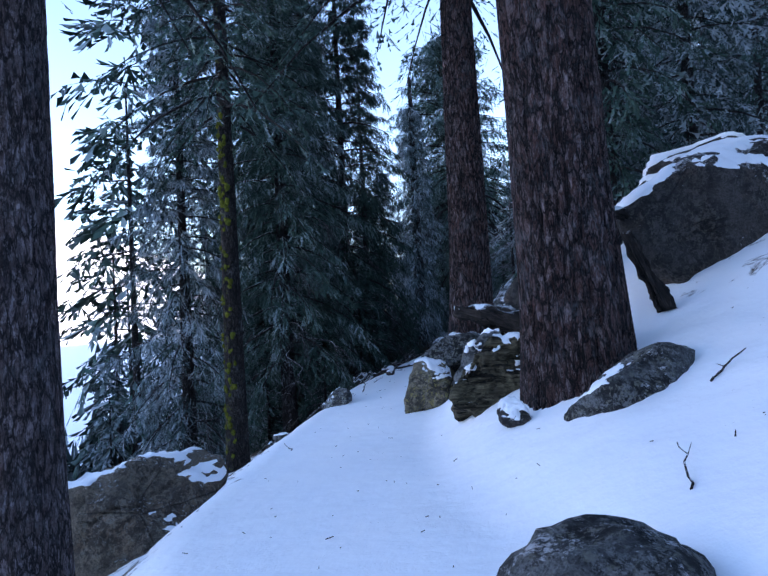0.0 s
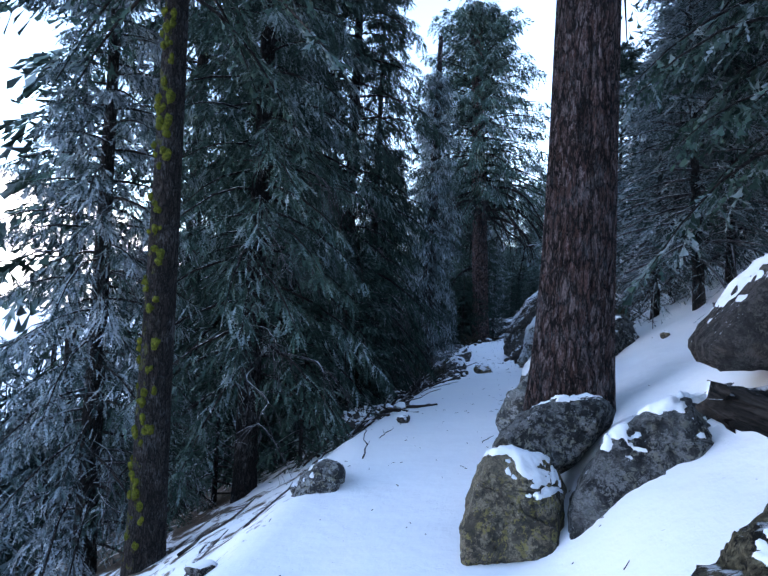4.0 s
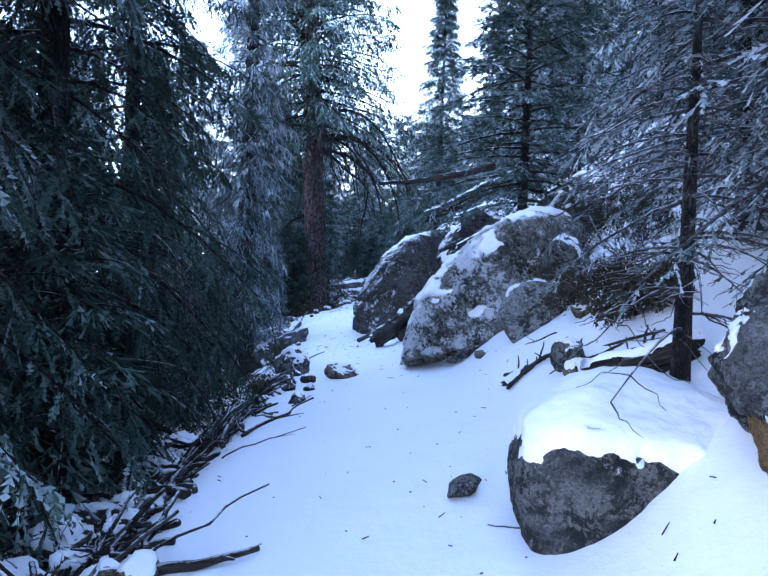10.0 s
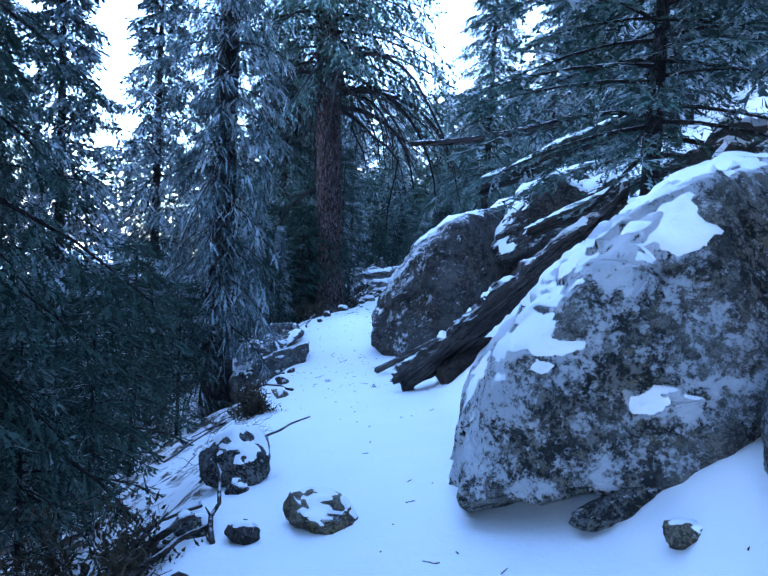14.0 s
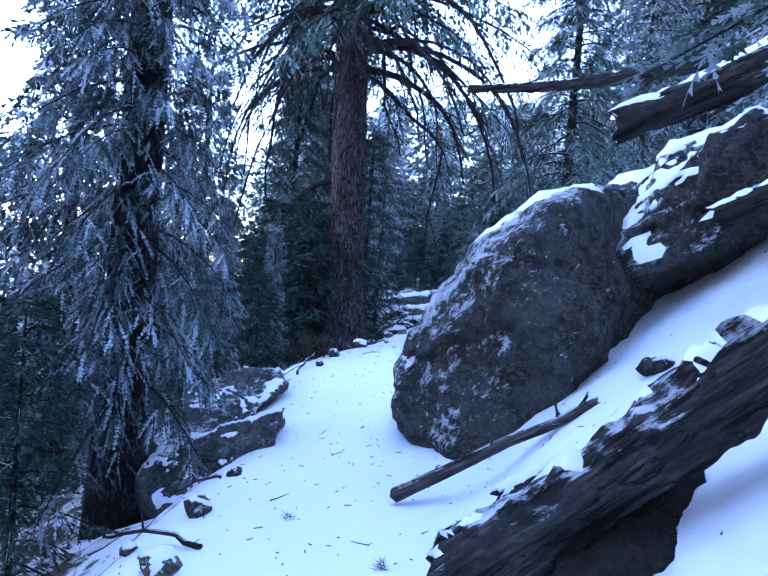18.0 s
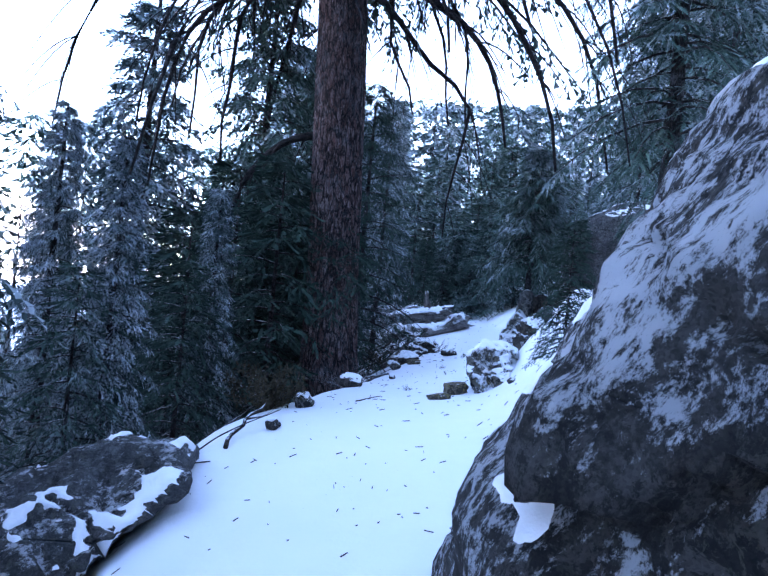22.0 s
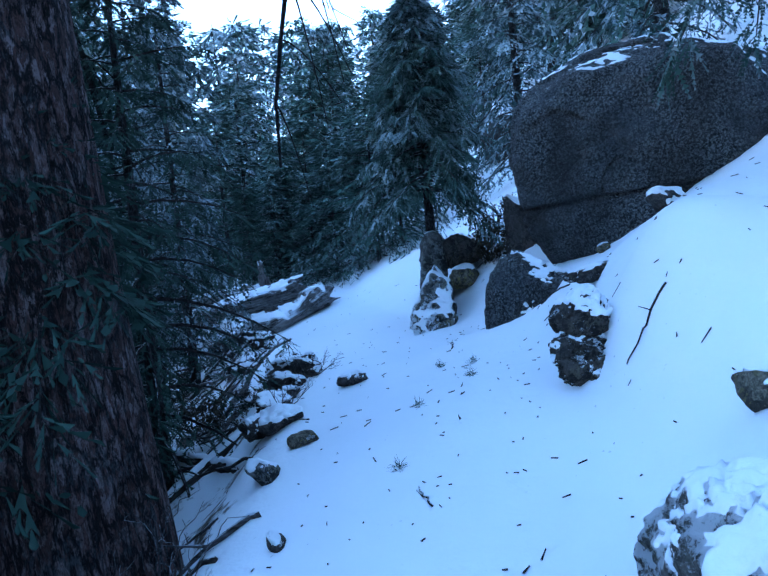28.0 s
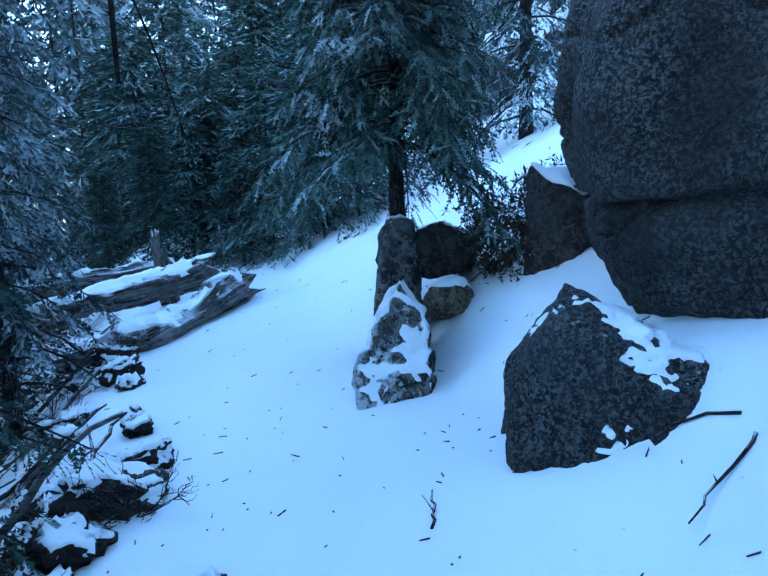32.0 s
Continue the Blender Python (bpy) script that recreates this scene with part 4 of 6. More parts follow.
def crown_mesh(name, seed, top, foot, reach, branches, twigs, leaves, leaf, wide, materials, droop=0.35, lift_=0.25, shape=0.8, hang=0.3, bare=0.12, sector=None, teeth=4, joints=5):
    """The crown of a conifer: limbs in a spiral, each with side twigs, each twig with sprays of needles."""
    rng = np.random.default_rng(seed)
    k = np.arange(branches)
    u = (k + rng.uniform(0, 1, branches)) / branches
    h = foot + (top - foot) * u ** 0.92
    az = k * 2.399963 + rng.normal(0, 0.25, branches)
    if sector:
        az = radians(sector[0]) + (np.mod(az, 2 * np.pi) / (2 * np.pi)) * radians(sector[1])
    rel = (top - h) / (top - foot)
    L = reach * (0.10 + 0.90 * rel**shape) * rng.uniform(0.62, 1.12, branches)
    d = np.stack([np.cos(az), np.sin(az), np.zeros(branches)], -1)
    rise = lift_ * (1.3 - 1.6 * rel) + rng.normal(0, 0.08, branches)
    drop = droop * (0.4 + rel) * rng.uniform(0.7, 1.3, branches)
    side = np.stack([-d[:, 1], d[:, 0], np.zeros(branches)], -1)
    wave = rng.normal(0, 0.09, branches)

    def along(t):
        """Points at share t (branches, n) of each limb."""
        return (d[:, None] * (L[:, None] * t)[..., None] + side[:, None] * (wave[:, None] * L[:, None] * t**2)[..., None]
                + np.array([0, 0, 1.0]) * (h[:, None] + L[:, None] * (rise[:, None] * t - drop[:, None] * t**2))[..., None])

    # the limbs themselves
    ts = np.linspace(0, 1, joints)
    pts = along(np.tile(ts, (branches, 1)))
    pieces = []
    for b in range(branches):
        r = (0.008 + 0.014 * L[b]) * (1 - 0.85 * ts)
        pieces.append(tube(pts[b], r, 3, False))
    wv, wq = joined(pieces)
    # twigs on both sides, longest in the middle
    t = bare + (1 - bare) * (np.arange(twigs) + rng.uniform(0, 1, (branches, twigs))) / twigs
    root = along(t)
    ahead = along(np.minimum(t + 0.02, 1.02)) - along(t - 0.02)
    ahead /= np.linalg.norm(ahead, axis=-1)[..., None] + 1e-9
    sgn = np.where(np.arange(twigs) % 2, 1.0, -1.0)[None, :, None]
    tl = (L[:, None] * 0.36 * (1.05 - t) + 0.10) * rng.uniform(0.6, 1.2, t.shape)
    td = ahead * rng.uniform(0.45, 0.9, (*t.shape, 1)) + side[:, None] * sgn * rng.uniform(0.4, 0.9, (*t.shape, 1)) + rng.normal(0, 0.16, (*t.shape, 3))
    td[..., 2] -= hang * rng.uniform(0.2, 1.3, t.shape)
    td /= np.linalg.norm(td, axis=-1)[..., None]
    # feathered sprays on the twigs: `leaves` of them, the first along the twig itself
    n = teeth
    s = (np.arange(leaves) + rng.uniform(0.2, 1, (branches, twigs, leaves))) / leaves
    base = root[:, :, None] + td[:, :, None] * (tl[..., None] * s)[..., None]
    base[..., 2] -= 0.25 * hang * (tl[..., None] * s**2)
    across = np.cross(td, np.array([0, 0, 1.0]))
    across /= np.linalg.norm(across, axis=-1)[..., None] + 1e-9
    sg = np.where(np.arange(leaves) % 2, 1.0, -1.0)[None, None, :, None]
    spread = np.where(np.arange(leaves) == leaves - 1, 0.2, 1.0)[None, None, :, None]
    ld = td[:, :, None] * rng.uniform(0.5, 1.0, (*s.shape, 1)) + spread * (across[:, :, None] * sg * rng.uniform(0.25, 0.9, (*s.shape, 1)) + rng.normal(0, 0.22, (*s.shape, 3)))
    ld[..., 2] -= spread[..., 0] * hang * rng.uniform(-0.2, 0.9, s.shape)
    ld /= np.linalg.norm(ld, axis=-1)[..., None]
    ll = leaf * rng.uniform(0.65, 1.3, s.shape)
    base, ld, ll = base.reshape(-1, 3), ld.reshape(-1, 3), ll.reshape(-1)
    count = len(base)
    u = np.linspace(0, 1, n + 1)
    axis = base[:, None] + ld[:, None] * (ll[:, None] * u)[..., None]
    axis[..., 2] -= hang * 0.35 * ll[:, None] * u**2
    face = rng.normal(0, 0.45, (count, 3)) + np.array([0, 0, 1.0])
    sd = np.cross(ld, face)
    sd /= np.linalg.norm(sd, axis=1)[:, None] + 1e-9
    up = np.cross(sd, ld)
    taper = np.sin(np.linspace(0.55, 2.75, n))
    w = wide * taper[None] * rng.uniform(0.35, 1.5, (count, n))
    step = (ll / n)[:, None] * rng.uniform(0.5, 1.7, (count, n))
    fold = rng.uniform(-0.5, 0.15, (count, 1, 1))
    root_ = axis[:, :-1]
    tips = [root_ + sd[:, None] * (w * k)[..., None] + ld[:, None] * step[..., None] * 1.15 + up[:, None] * fold * w[..., None] for k in (1.0, -1.0)]
    lv = np.concatenate([axis, tips[0], tips[1]], 1).reshape(-1, 3)
    a = np.arange(n)
    tri = np.concatenate([np.stack([a, a + 1, n + 1 + a], -1), np.stack([a + 1, a, 2 * n + 1 + a], -1)])
    lq = (np.arange(count)[:, None, None] * (3 * n + 1) + tri[None]).reshape(-1, 3)
    edge = np.concatenate([np.tile(u * 0.3, (count, 1)), rng.uniform(0.0, 1.3, (count, 2 * n)) * rng.uniform(0.3, 1.2, (count, 1))], 1).ravel()
    v, q = wv, wq
    index = np.concatenate([np.zeros(len(q), int), np.ones(len(lq), int)])
    me = raw_mesh(name, np.concatenate([v, lv]), [q, lq + len(v)], materials, index, smooth=True)
    me.attributes.new("edge", "FLOAT", "POINT").data.foreach_set("value", np.concatenate([np.zeros(len(v)), edge]).astype(np.float32))
    return me


def tree(name, label, category, trunk, crown, m, group=""):
    root = tagged(new(name), label, category, group)
    root.matrix_basis = m
    part("trunk", trunk, root)
    for k, c in enumerate(crown if isinstance(crown, list) else [crown] if crown else []):
        part("crown", c, root)
    return root


def stand(x, y, turn=0.0, size=1.0, lean=(0, 0), dz=0.0):
    p = on(x, y, dz)
    return Matrix.LocRotScale(p, Euler((radians(lean[0]), radians(lean[1]), radians(turn))), (size, size, size))


FULL = [crown_mesh("fir_crown", 10 + k, 11.5 + k, (1.5, 0.4, 1.6, 1.3)[k], 2.15 + 0.1 * k, 136, 20, 7, 0.18, 0.024, [TWIG, (NEEDLES, NEEDLES_RIME, NEEDLES, NEEDLES_DARK)[k]], hang=0.8, droop=0.45, teeth=6) for k in range(4)]
MIDDLE = [crown_mesh("fir_crown", 30 + k, 11.5 + k, (0.5, 0.4, 1.6)[k], 2.2, 124, 15, 4, 0.29, 0.054, [TWIG, (NEEDLES, NEEDLES_RIME, NEEDLES)[k]], hang=0.8, droop=0.45, teeth=3) for k in range(3)]
FAR = [crown_mesh("fir_crown", 40 + k, 11.5 + 1.5 * k, 0.4 + 0.3 * k, 2.4 + 0.2 * k, 92, 14, 4, 0.34, 0.066, [TWIG, (NEEDLES_RIME, NEEDLES, NEEDLES_RIME, NEEDLES)[k]], hang=0.6, droop=0.45, shape=0.6, teeth=3) for k in range(4)]
DISTANT = [crown_mesh("fir_crown", 50 + k, 12.5 + 2 * k, 0.3, 2.7, 44, 8, 2, 0.70, 0.22, [TWIG, (NEEDLES_RIME, NEEDLES_RIME, NEEDLES)[k]], hang=0.55, droop=0.4, shape=0.6, teeth=2, joints=3) for k in range(3)]
HIGH = crown_mesh("pine_crown", 61, 17.0, 7.0, 3.6, 70, 18, 5, 0.24, 0.042, [TWIG, NEEDLES], hang=0.3, shape=0.5, teeth=3)
GREAT = crown_mesh("pine_crown", 62, 17.5, 7.9, 4.2, 170, 24, 6, 0.30, 0.048, [LIMB_BARK, NEEDLES], hang=1.0, droop=0.30, lift_=0.45, shape=0.35, bare=0.10, teeth=3)
SPRIG = crown_mesh("pine_sprig", 72, 3.1, 2.0, 0.85, 16, 12, 5, 0.20, 0.030, [TWIG, NEEDLES_DARK], hang=0.4, droop=0.5, sector=(200, 190), teeth=3)
YOUNG = [crown_mesh("young_fir_crown", 80 + k, 3.4, 0.05, 1.15, 46, 10, 4, 0.19, 0.045, [TWIG, (NEEDLES, NEEDLES_DARK)[k]], hang=0.4, droop=0.35, teeth=2) for k in range(2)]
YOUNG_RIME = crown_mesh("young_fir_crown", 84, 3.5, 0.05, 1.2, 62, 11, 4, 0.21, 0.046, [TWIG, NEEDLES], hang=0.3, droop=0.3, teeth=2)
SMALL = crown_mesh("fir_crown", 63, 4.3, 1.65, 1.15, 120, 20, 5, 0.17, 0.024, [TWIG, NEEDLES], hang=0.6, droop=0.35, teeth=7)
DUSK = crown_mesh("pine_crown", 69, 7.2, 0.5, 1.9, 84, 12, 5, 0.20, 0.026, [TWIG, NEEDLES_DARK], hang=0.5, droop=0.35, teeth=7)
SPREAD = crown_mesh("spruce_crown", 64, 8.0, 1.25, 2.7, 110, 22, 6, 0.22, 0.042, [TWIG, NEEDLES], hang=0.12, droop=0.2, shape=0.7, teeth=4)
OVER = crown_mesh("fir_crown", 66, 11.0, 1.7, 1.75, 170, 20, 5, 0.23, 0.026, [TWIG, NEEDLES], hang=0.5, droop=0.4, shape=0.9, teeth=8)
SLENDER = crown_mesh("fir_crown", 67, 12.5, 1.5, 1.45, 180, 15, 5, 0.23, 0.026, [TWIG, NEEDLES_RIME], hang=0.9, droop=0.5, shape=0.35, teeth=8)
RIMED = crown_mesh("rimed_crown", 68, 4.6, 0.5, 1.7, 96, 18, 4, 0.16, 0.017, [TWIG_RIME, NEEDLES_RIME], hang=0.3, droop=0.3, teeth=4)
BARE_LOW = crown_mesh("fir_crown", 65, 15.0, 7.2, 2.6, 90, 16, 5, 0.22, 0.042, [TWIG, NEEDLES], hang=0.5, droop=0.4, teeth=3)

tree("pine_tree", "massive pine with reddish furrowed bark", "tree", trunk_mesh("trunk", 17, 0.45, 0.34, BARK_RED, 1, 0.3, rings=260, sides=110), HIGH, stand(3.38, 5.1, 0, 1, (0, -2)))
tree("pine_tree", "tall pine with thick reddish-brown bark plates", "tree", trunk_mesh("trunk", 17, 0.36, 0.12, BARK_RED, 2, 0.55, rings=260, sides=110), HIGH, stand(2.62, 10.35, 70))
tree("pine_tree", "pine with grey-brown scaly bark", "tree", trunk_mesh("trunk", 16, 0.38, 0.26, BARK_GREY, 3, rings=200, sides=90), HIGH, stand(-1.75, 4.1, 140))
great = tree("pine_tree", "great pine with drooping bare limbs over the trail", "tree", trunk_mesh("trunk", 18, 0.40, 0.28, BARK_RED, 4, rings=260, sides=100), [GREAT, SPRIG], stand(3.74, 36.3, 0, 1, (0, -3.2)))


def limb(seed, z0, az, length, rise, drop, radius, parent, hanging=7, name="limb", material=LIMB_BARK):
    """A bare drooping limb with hanging side branches."""
    rng = np.random.default_rng(seed)
    d = np.array([math.cos(az), math.sin(az), 0])
    s = np.array([-d[1], d[0], 0])
    u = np.linspace(0, 1, 12)
    wob = 0.12 * length * fbm(np.stack([u * 3, u * 0, u * 0 + seed], -1), seed, 2)
    p = d * (length * np.sin(u * 1.45) / np.sin(1.45))[:, None] + s * wob[:, None] + np.array([0, 0, 1.0]) * (z0 + rise * u * 2 - (drop + rise) * u**2.1)[:, None]
    pieces = [tube(p, radius * (1 - 0.82 * u) + 0.004, 6)]
    for k in range(hanging):
        t = rng.uniform(0.25, 0.95)
        i = int(t * 11)
        q0 = p[i]
        ln = rng.uniform(0.4, 1.3) * length * 0.32
        w = np.linspace(0, 1, 7)
        dd = d * rng.uniform(0.2, 0.9) + s * rng.normal(0, 0.7)
        q = q0 + dd * (ln * w)[:, None] * 0.8 + np.array([0, 0, -1.0]) * (ln * (0.2 * w + 0.75 * w**1.7))[:, None]
        r = max(0.004, radius * 0.30 * (1 - 0.6 * t))
        pieces.append(tube(q, r * (1 - 0.8 * w) + 0.0025, 5))
        for _ in range(2):
            j = int(rng.integers(2, 6))
            e = q[j] + np.cumsum(rng.normal(0, 0.05, (5, 3)) + dd * 0.05 + np.array([0, 0, -0.05]), 0)
            pieces.append(tube(np.vstack([q[j], e]), np.linspace(r * 0.5, 0.002, 6), 3))
    v, q = joined(pieces)
    return part(name, raw_mesh(name, v, q, material), parent)


rng = np.random.default_rng(77)
for k in range(26):
    az = radians(-200 + 14.0 * k) + rng.normal(0, 0.12)
    limb(200 + k, rng.uniform(6.7, 8.2), az, rng.uniform(2.2, 4.4), rng.uniform(0.3, 0.8), rng.uniform(2.6, 4.6), rng.uniform(0.040, 0.095), great, 12)
limb(231, 4.3, radians(190), 1.7, 0.1, 2.2, 0.075, great, 6)
tree("fir_tree", "dark fir trunk with bright yellow-green moss", "tree", trunk_mesh("trunk", 14.5, 0.21, 0.05, BARK_MOSS, 5, rings=160, sides=48), BARE_LOW, stand(-2.19, 11.28, 20, 1.0))


def moss_tufts(seed, count, radius, low, high, parent):
    """Cushions of moss in rows up one side of a trunk."""
    rng = np.random.default_rng(seed)
    v, f = sphere(2)
    pieces = []
    for k in range(count):
        h = rng.uniform(low, high)
        az = radians(rng.choice([195, 235, 262]) + rng.normal(0, 9))
        r = radius * (1 - 0.055 * h)
        size = rng.uniform(0.022, 0.055) * np.array([1, 1, rng.uniform(0.8, 1.8)])
        p = v * size * (1 + 0.30 * fbm(v * 2.5 + k, seed, 3))[:, None]
        pieces.append((p + np.array([math.cos(az) * r, math.sin(az) * r, h]), f))
    return tagged(part("moss", raw_mesh("moss", *joined(pieces), MOSS), parent), "bright yellow-green moss cushions", kind="stuff")


moss_tufts(3, 95, 0.225, 0.3, 7.5, bpy.data.objects["fir_tree"])
thin = trunk_mesh("trunk", 12.5, 0.16, 0.03, BARK_DARK, 6, rings=70, sides=24)
slim = trunk_mesh("trunk", 12.5, 0.13, 0.02, BARK_DARK, 7, rings=24, sides=10)
slim_young = trunk_mesh("trunk", 3.3, 0.045, 0.008, BARK_DARK, 12, rings=16, sides=8)
SPOTS = [(3.74, 36.3), (2.62, 10.35), (-1.75, 4.1), (3.38, 5.1), (-2.19, 11.28)]


def hero(label, x, y, crown, turn, size, trunk=thin, lean=(0, 0), dz=0.0):
    SPOTS.append((x, y))
    return tree("fir_tree", label, "tree", trunk, FULL[crown] if isinstance(crown, int) else crown, stand(x, y, turn, size, lean, dz))


slight = trunk_mesh("trunk", 6.8, 0.088, 0.015, BARK_DARK, 14, rings=50, sides=18)
reedy = trunk_mesh("trunk", 10.8, 0.12, 0.02, BARK_DARK, 17, rings=80, sides=20)
short = trunk_mesh("trunk", 6.8, 0.12, 0.02, BARK_DARK, 11, rings=50, sides=20)
hero("slender dark fir with rimed boughs", -3.9, 13.0, 1, 200, 1.0)
hero("dense fir hanging over the trail, rimed with frost", -1.7, 13.7, 0, 80, 1.12)
hero("dense dark fir below the trail", -0.85, 18.2, 3, 10, 1.15)
hero("dense fir with sagging green boughs beside the trail", -0.45, 22.3, 0, 260, 0.56)
hero("frosted fir with a stout dark trunk below the trail", 1.0, 28.8, SLENDER, 130, 1.0, trunk_mesh("trunk", 14, 0.29, 0.08, BARK_DARK, 8, rings=160, sides=48))
hero("spreading spruce growing on top of the rocks", 6.7, 23.5, SPREAD, 30, 1.0, short)
hero("dark green fir with drooping lower boughs behind the rocks", 8.1, 40.3, SMALL, 0, 1.0, trunk_mesh("trunk", 4.1, 0.085, 0.012, BARK_DARK, 18, rings=40, sides=16))
hero("dark pine crowding the lower edge of the trail", 4.2, 38.9, DUSK, 130, 0.85, slight)
hero("dark pine crowding the lower edge of the trail", 3.2, 40.4, DUSK, 40, 1.1, slight)
hero("frosted fir below the trail", 0.2, 34.4, 1, 40, 0.42)
hero("dark fir on the bank above the trail", 8.15, 34.8, OVER, 100, 1.0, reedy)
hero("dark fir beside the tall pine", 5.6, 12.0, MIDDLE[2], 220, 1.0)
hero("tall frosted fir by the bend of the trail", 4.9, 42.6, FAR[2], 10, 0.46)
hero("tall pale fir by the bend of the trail", 4.6, 46.2, FAR[0], 60, 0.62)
hero("dark thick fir below the trail", 2.1, 38.8, MIDDLE[2], 10, 0.8)
hero("dark thick fir below the trail", -0.45, 20.2, 3, 300, 0.9)
hero("dark thick fir below the trail", -2.2, 15.6, 2, 40, 1.2)
hero("frosted fir below the trail", -1.2, 26.5, MIDDLE[1], 40, 0.72)
hero("frosted fir below the trail", -2.7, 27.0, MIDDLE[1], 140, 0.8)
hero("frosted fir below the trail", -0.8, 31.6, MIDDLE[1], 40, 0.85)
for x, y, k, turn, size in ((-1.9, 17.4, 0, 20, 1.25), (-2.6, 19.6, 2, 90, 1.3), (-1.9, 21.2, 0, 200, 0.7), (-3.9, 16.6, 2, 250, 1.3), (-4.4, 21.4, 1, 70, 0.8)):
    hero("dense dark fir crowding the slope below the trail", x, y, 3 if k == 2 else k, turn, size)
for x, y, k, turn, size in ((1.3, 33.3, 1, 30, 0.30), (2.1, 34.6, 1, 120, 0.28), (0.4, 36.4, 0, 210, 0.36), (2.5, 37.4, 2, 300, 0.38), (1.1, 39.2, 0, 15, 0.42), (-1.2, 37.8, 1, 70, 0.5), (2.9, 40.6, 1, 170, 0.36)):
    hero("low dark fir crowding round the great pine", x, y, MIDDLE[k], turn, size)
hero("tall frosted fir below the trail", -3.2, 23.0, MIDDLE[1], 140, 0.7)
hero("tall frosted fir below the trail", -0.6, 40.5, FAR[0], 90, 0.92)
hero("tall frosted fir on the bank", 12.4, 44.0, FAR[0], 140, 0.65)
hero("tall frosted fir on the bank", 12.3, 39.9, FAR[2], 40, 0.7)
hero("frosted fir on the bank among shrubs", 7.2, 16.8, FAR[0], 70, 0.85)
hero("frosted fir on the bank among shrubs", 8.3, 20.2, FAR[2], 170, 0.8)
hero("frosted fir on the bank among shrubs", 7.9, 13.6, FAR[0], 210, 0.9)
# bare rimed branches low on the firs nearest the trail
rng = np.random.default_rng(31)
for ob in [o for o in bpy.data.objects if o.name.startswith("fir_tree") and any(abs(o.location.x - a) + abs(o.location.y - b) < 0.02 for a, b in ((-1.7, 13.7), (-0.85, 18.2), (-3.9, 13.0)))]:
    for k in range(9):
        limb(int(rng.integers(9999)), rng.uniform(1.2, 5.0), rng.uniform(-2.2, 1.2) - ob.matrix_basis.to_euler().z, rng.uniform(0.9, 1.8), rng.uniform(0.0, 0.15), rng.uniform(0.3, 0.9), rng.uniform(0.008, 0.016), ob, 12, "dead_branch", TWIG_RIME)
rng = np.random.default_rng(5)
count = 0
for _ in range(9000):
    y = rng.uniform(-6, 84)
    s = rng.uniform(-18, 30)
    if (-4.6 if y < 16 else -2.8) < s < ((7.6 if y > 6 else 5.6) if y < 52 else -1.5):
        continue
    x = float(hermite(y, TX)) + s
    low = s < 0 and y < (21 if s < -5 else 15)
    if low and s > -8:
        continue
    gap = (1.8 if s < 0 else 2.6) if y < 33 else 1.5
    if any((x - a) ** 2 + (y - b) ** 2 < gap**2 for a, b in SPOTS):
        continue
    SPOTS.append((x, y))
    far = y > 46 or s > 11 or s < -6 or y < -3
    k = int(rng.integers(3 if far else 4))
    size = rng.uniform(0.8, 1.2) * (1.25 if s < -6 or y > 40 else 1.0)
    if low:
        size = min(size, (1.2 - on(x, y).z) / 16)
    if y > 33:
        # the valley side keeps low trees, so that the sky stands open behind the great pine
        away, beyond = (x - 3.57) / (y - 27.5), math.hypot(x - 3.57, y - 27.5)
        cap = 0.22 if away < -0.1 else 0.40 if away < 0.05 else 0.33 if away < 0.56 else 9.0
        size = min(size, (1.3 + cap * beyond - on(x, y).z) / (12.5 + 2 * k if far else 11.5 + 1.5 * k))
        if size < 0.25:
            continue
    tree("fir_tree", ("frosted fir in the forest", "dark green fir in the forest")[k % 2 if not far else k // 2], "tree", slim, (DISTANT if far else FAR)[k], stand(x, y, rng.uniform(0, 360), size), "firs of the forest")
    count += 1
    if count > 215:
        break

# young firs on the lower bank
rng = np.random.default_rng(15)
for k in range(30):
    y = 12.5 + 1.15 * k + rng.uniform(-0.4, 0.4)
    x = float(hermite(y, TX)) - rng.uniform(2.3, 4.6)
    tree("young_fir", "young fir with low dense boughs on the lower bank", "tree", slim_young, YOUNG[k % 2], stand(x, y, rng.uniform(0, 360), rng.uniform(0.6, 1.1)), "young firs below the trail")
for x, y, size in ((2.75, 36.1, 1.25), (3.0, 37.7, 1.2), (3.4, 38.7, 1.0), (2.0, 36.9, 1.4), (1.6, 35.4, 1.1), (1.0, 37.8, 1.3)):
    tree("young_fir", "dark young fir crowded at the foot of the great pine", "tree", slim_young, YOUNG[1], stand(x, y, 77 * size, size), "young firs below the trail")


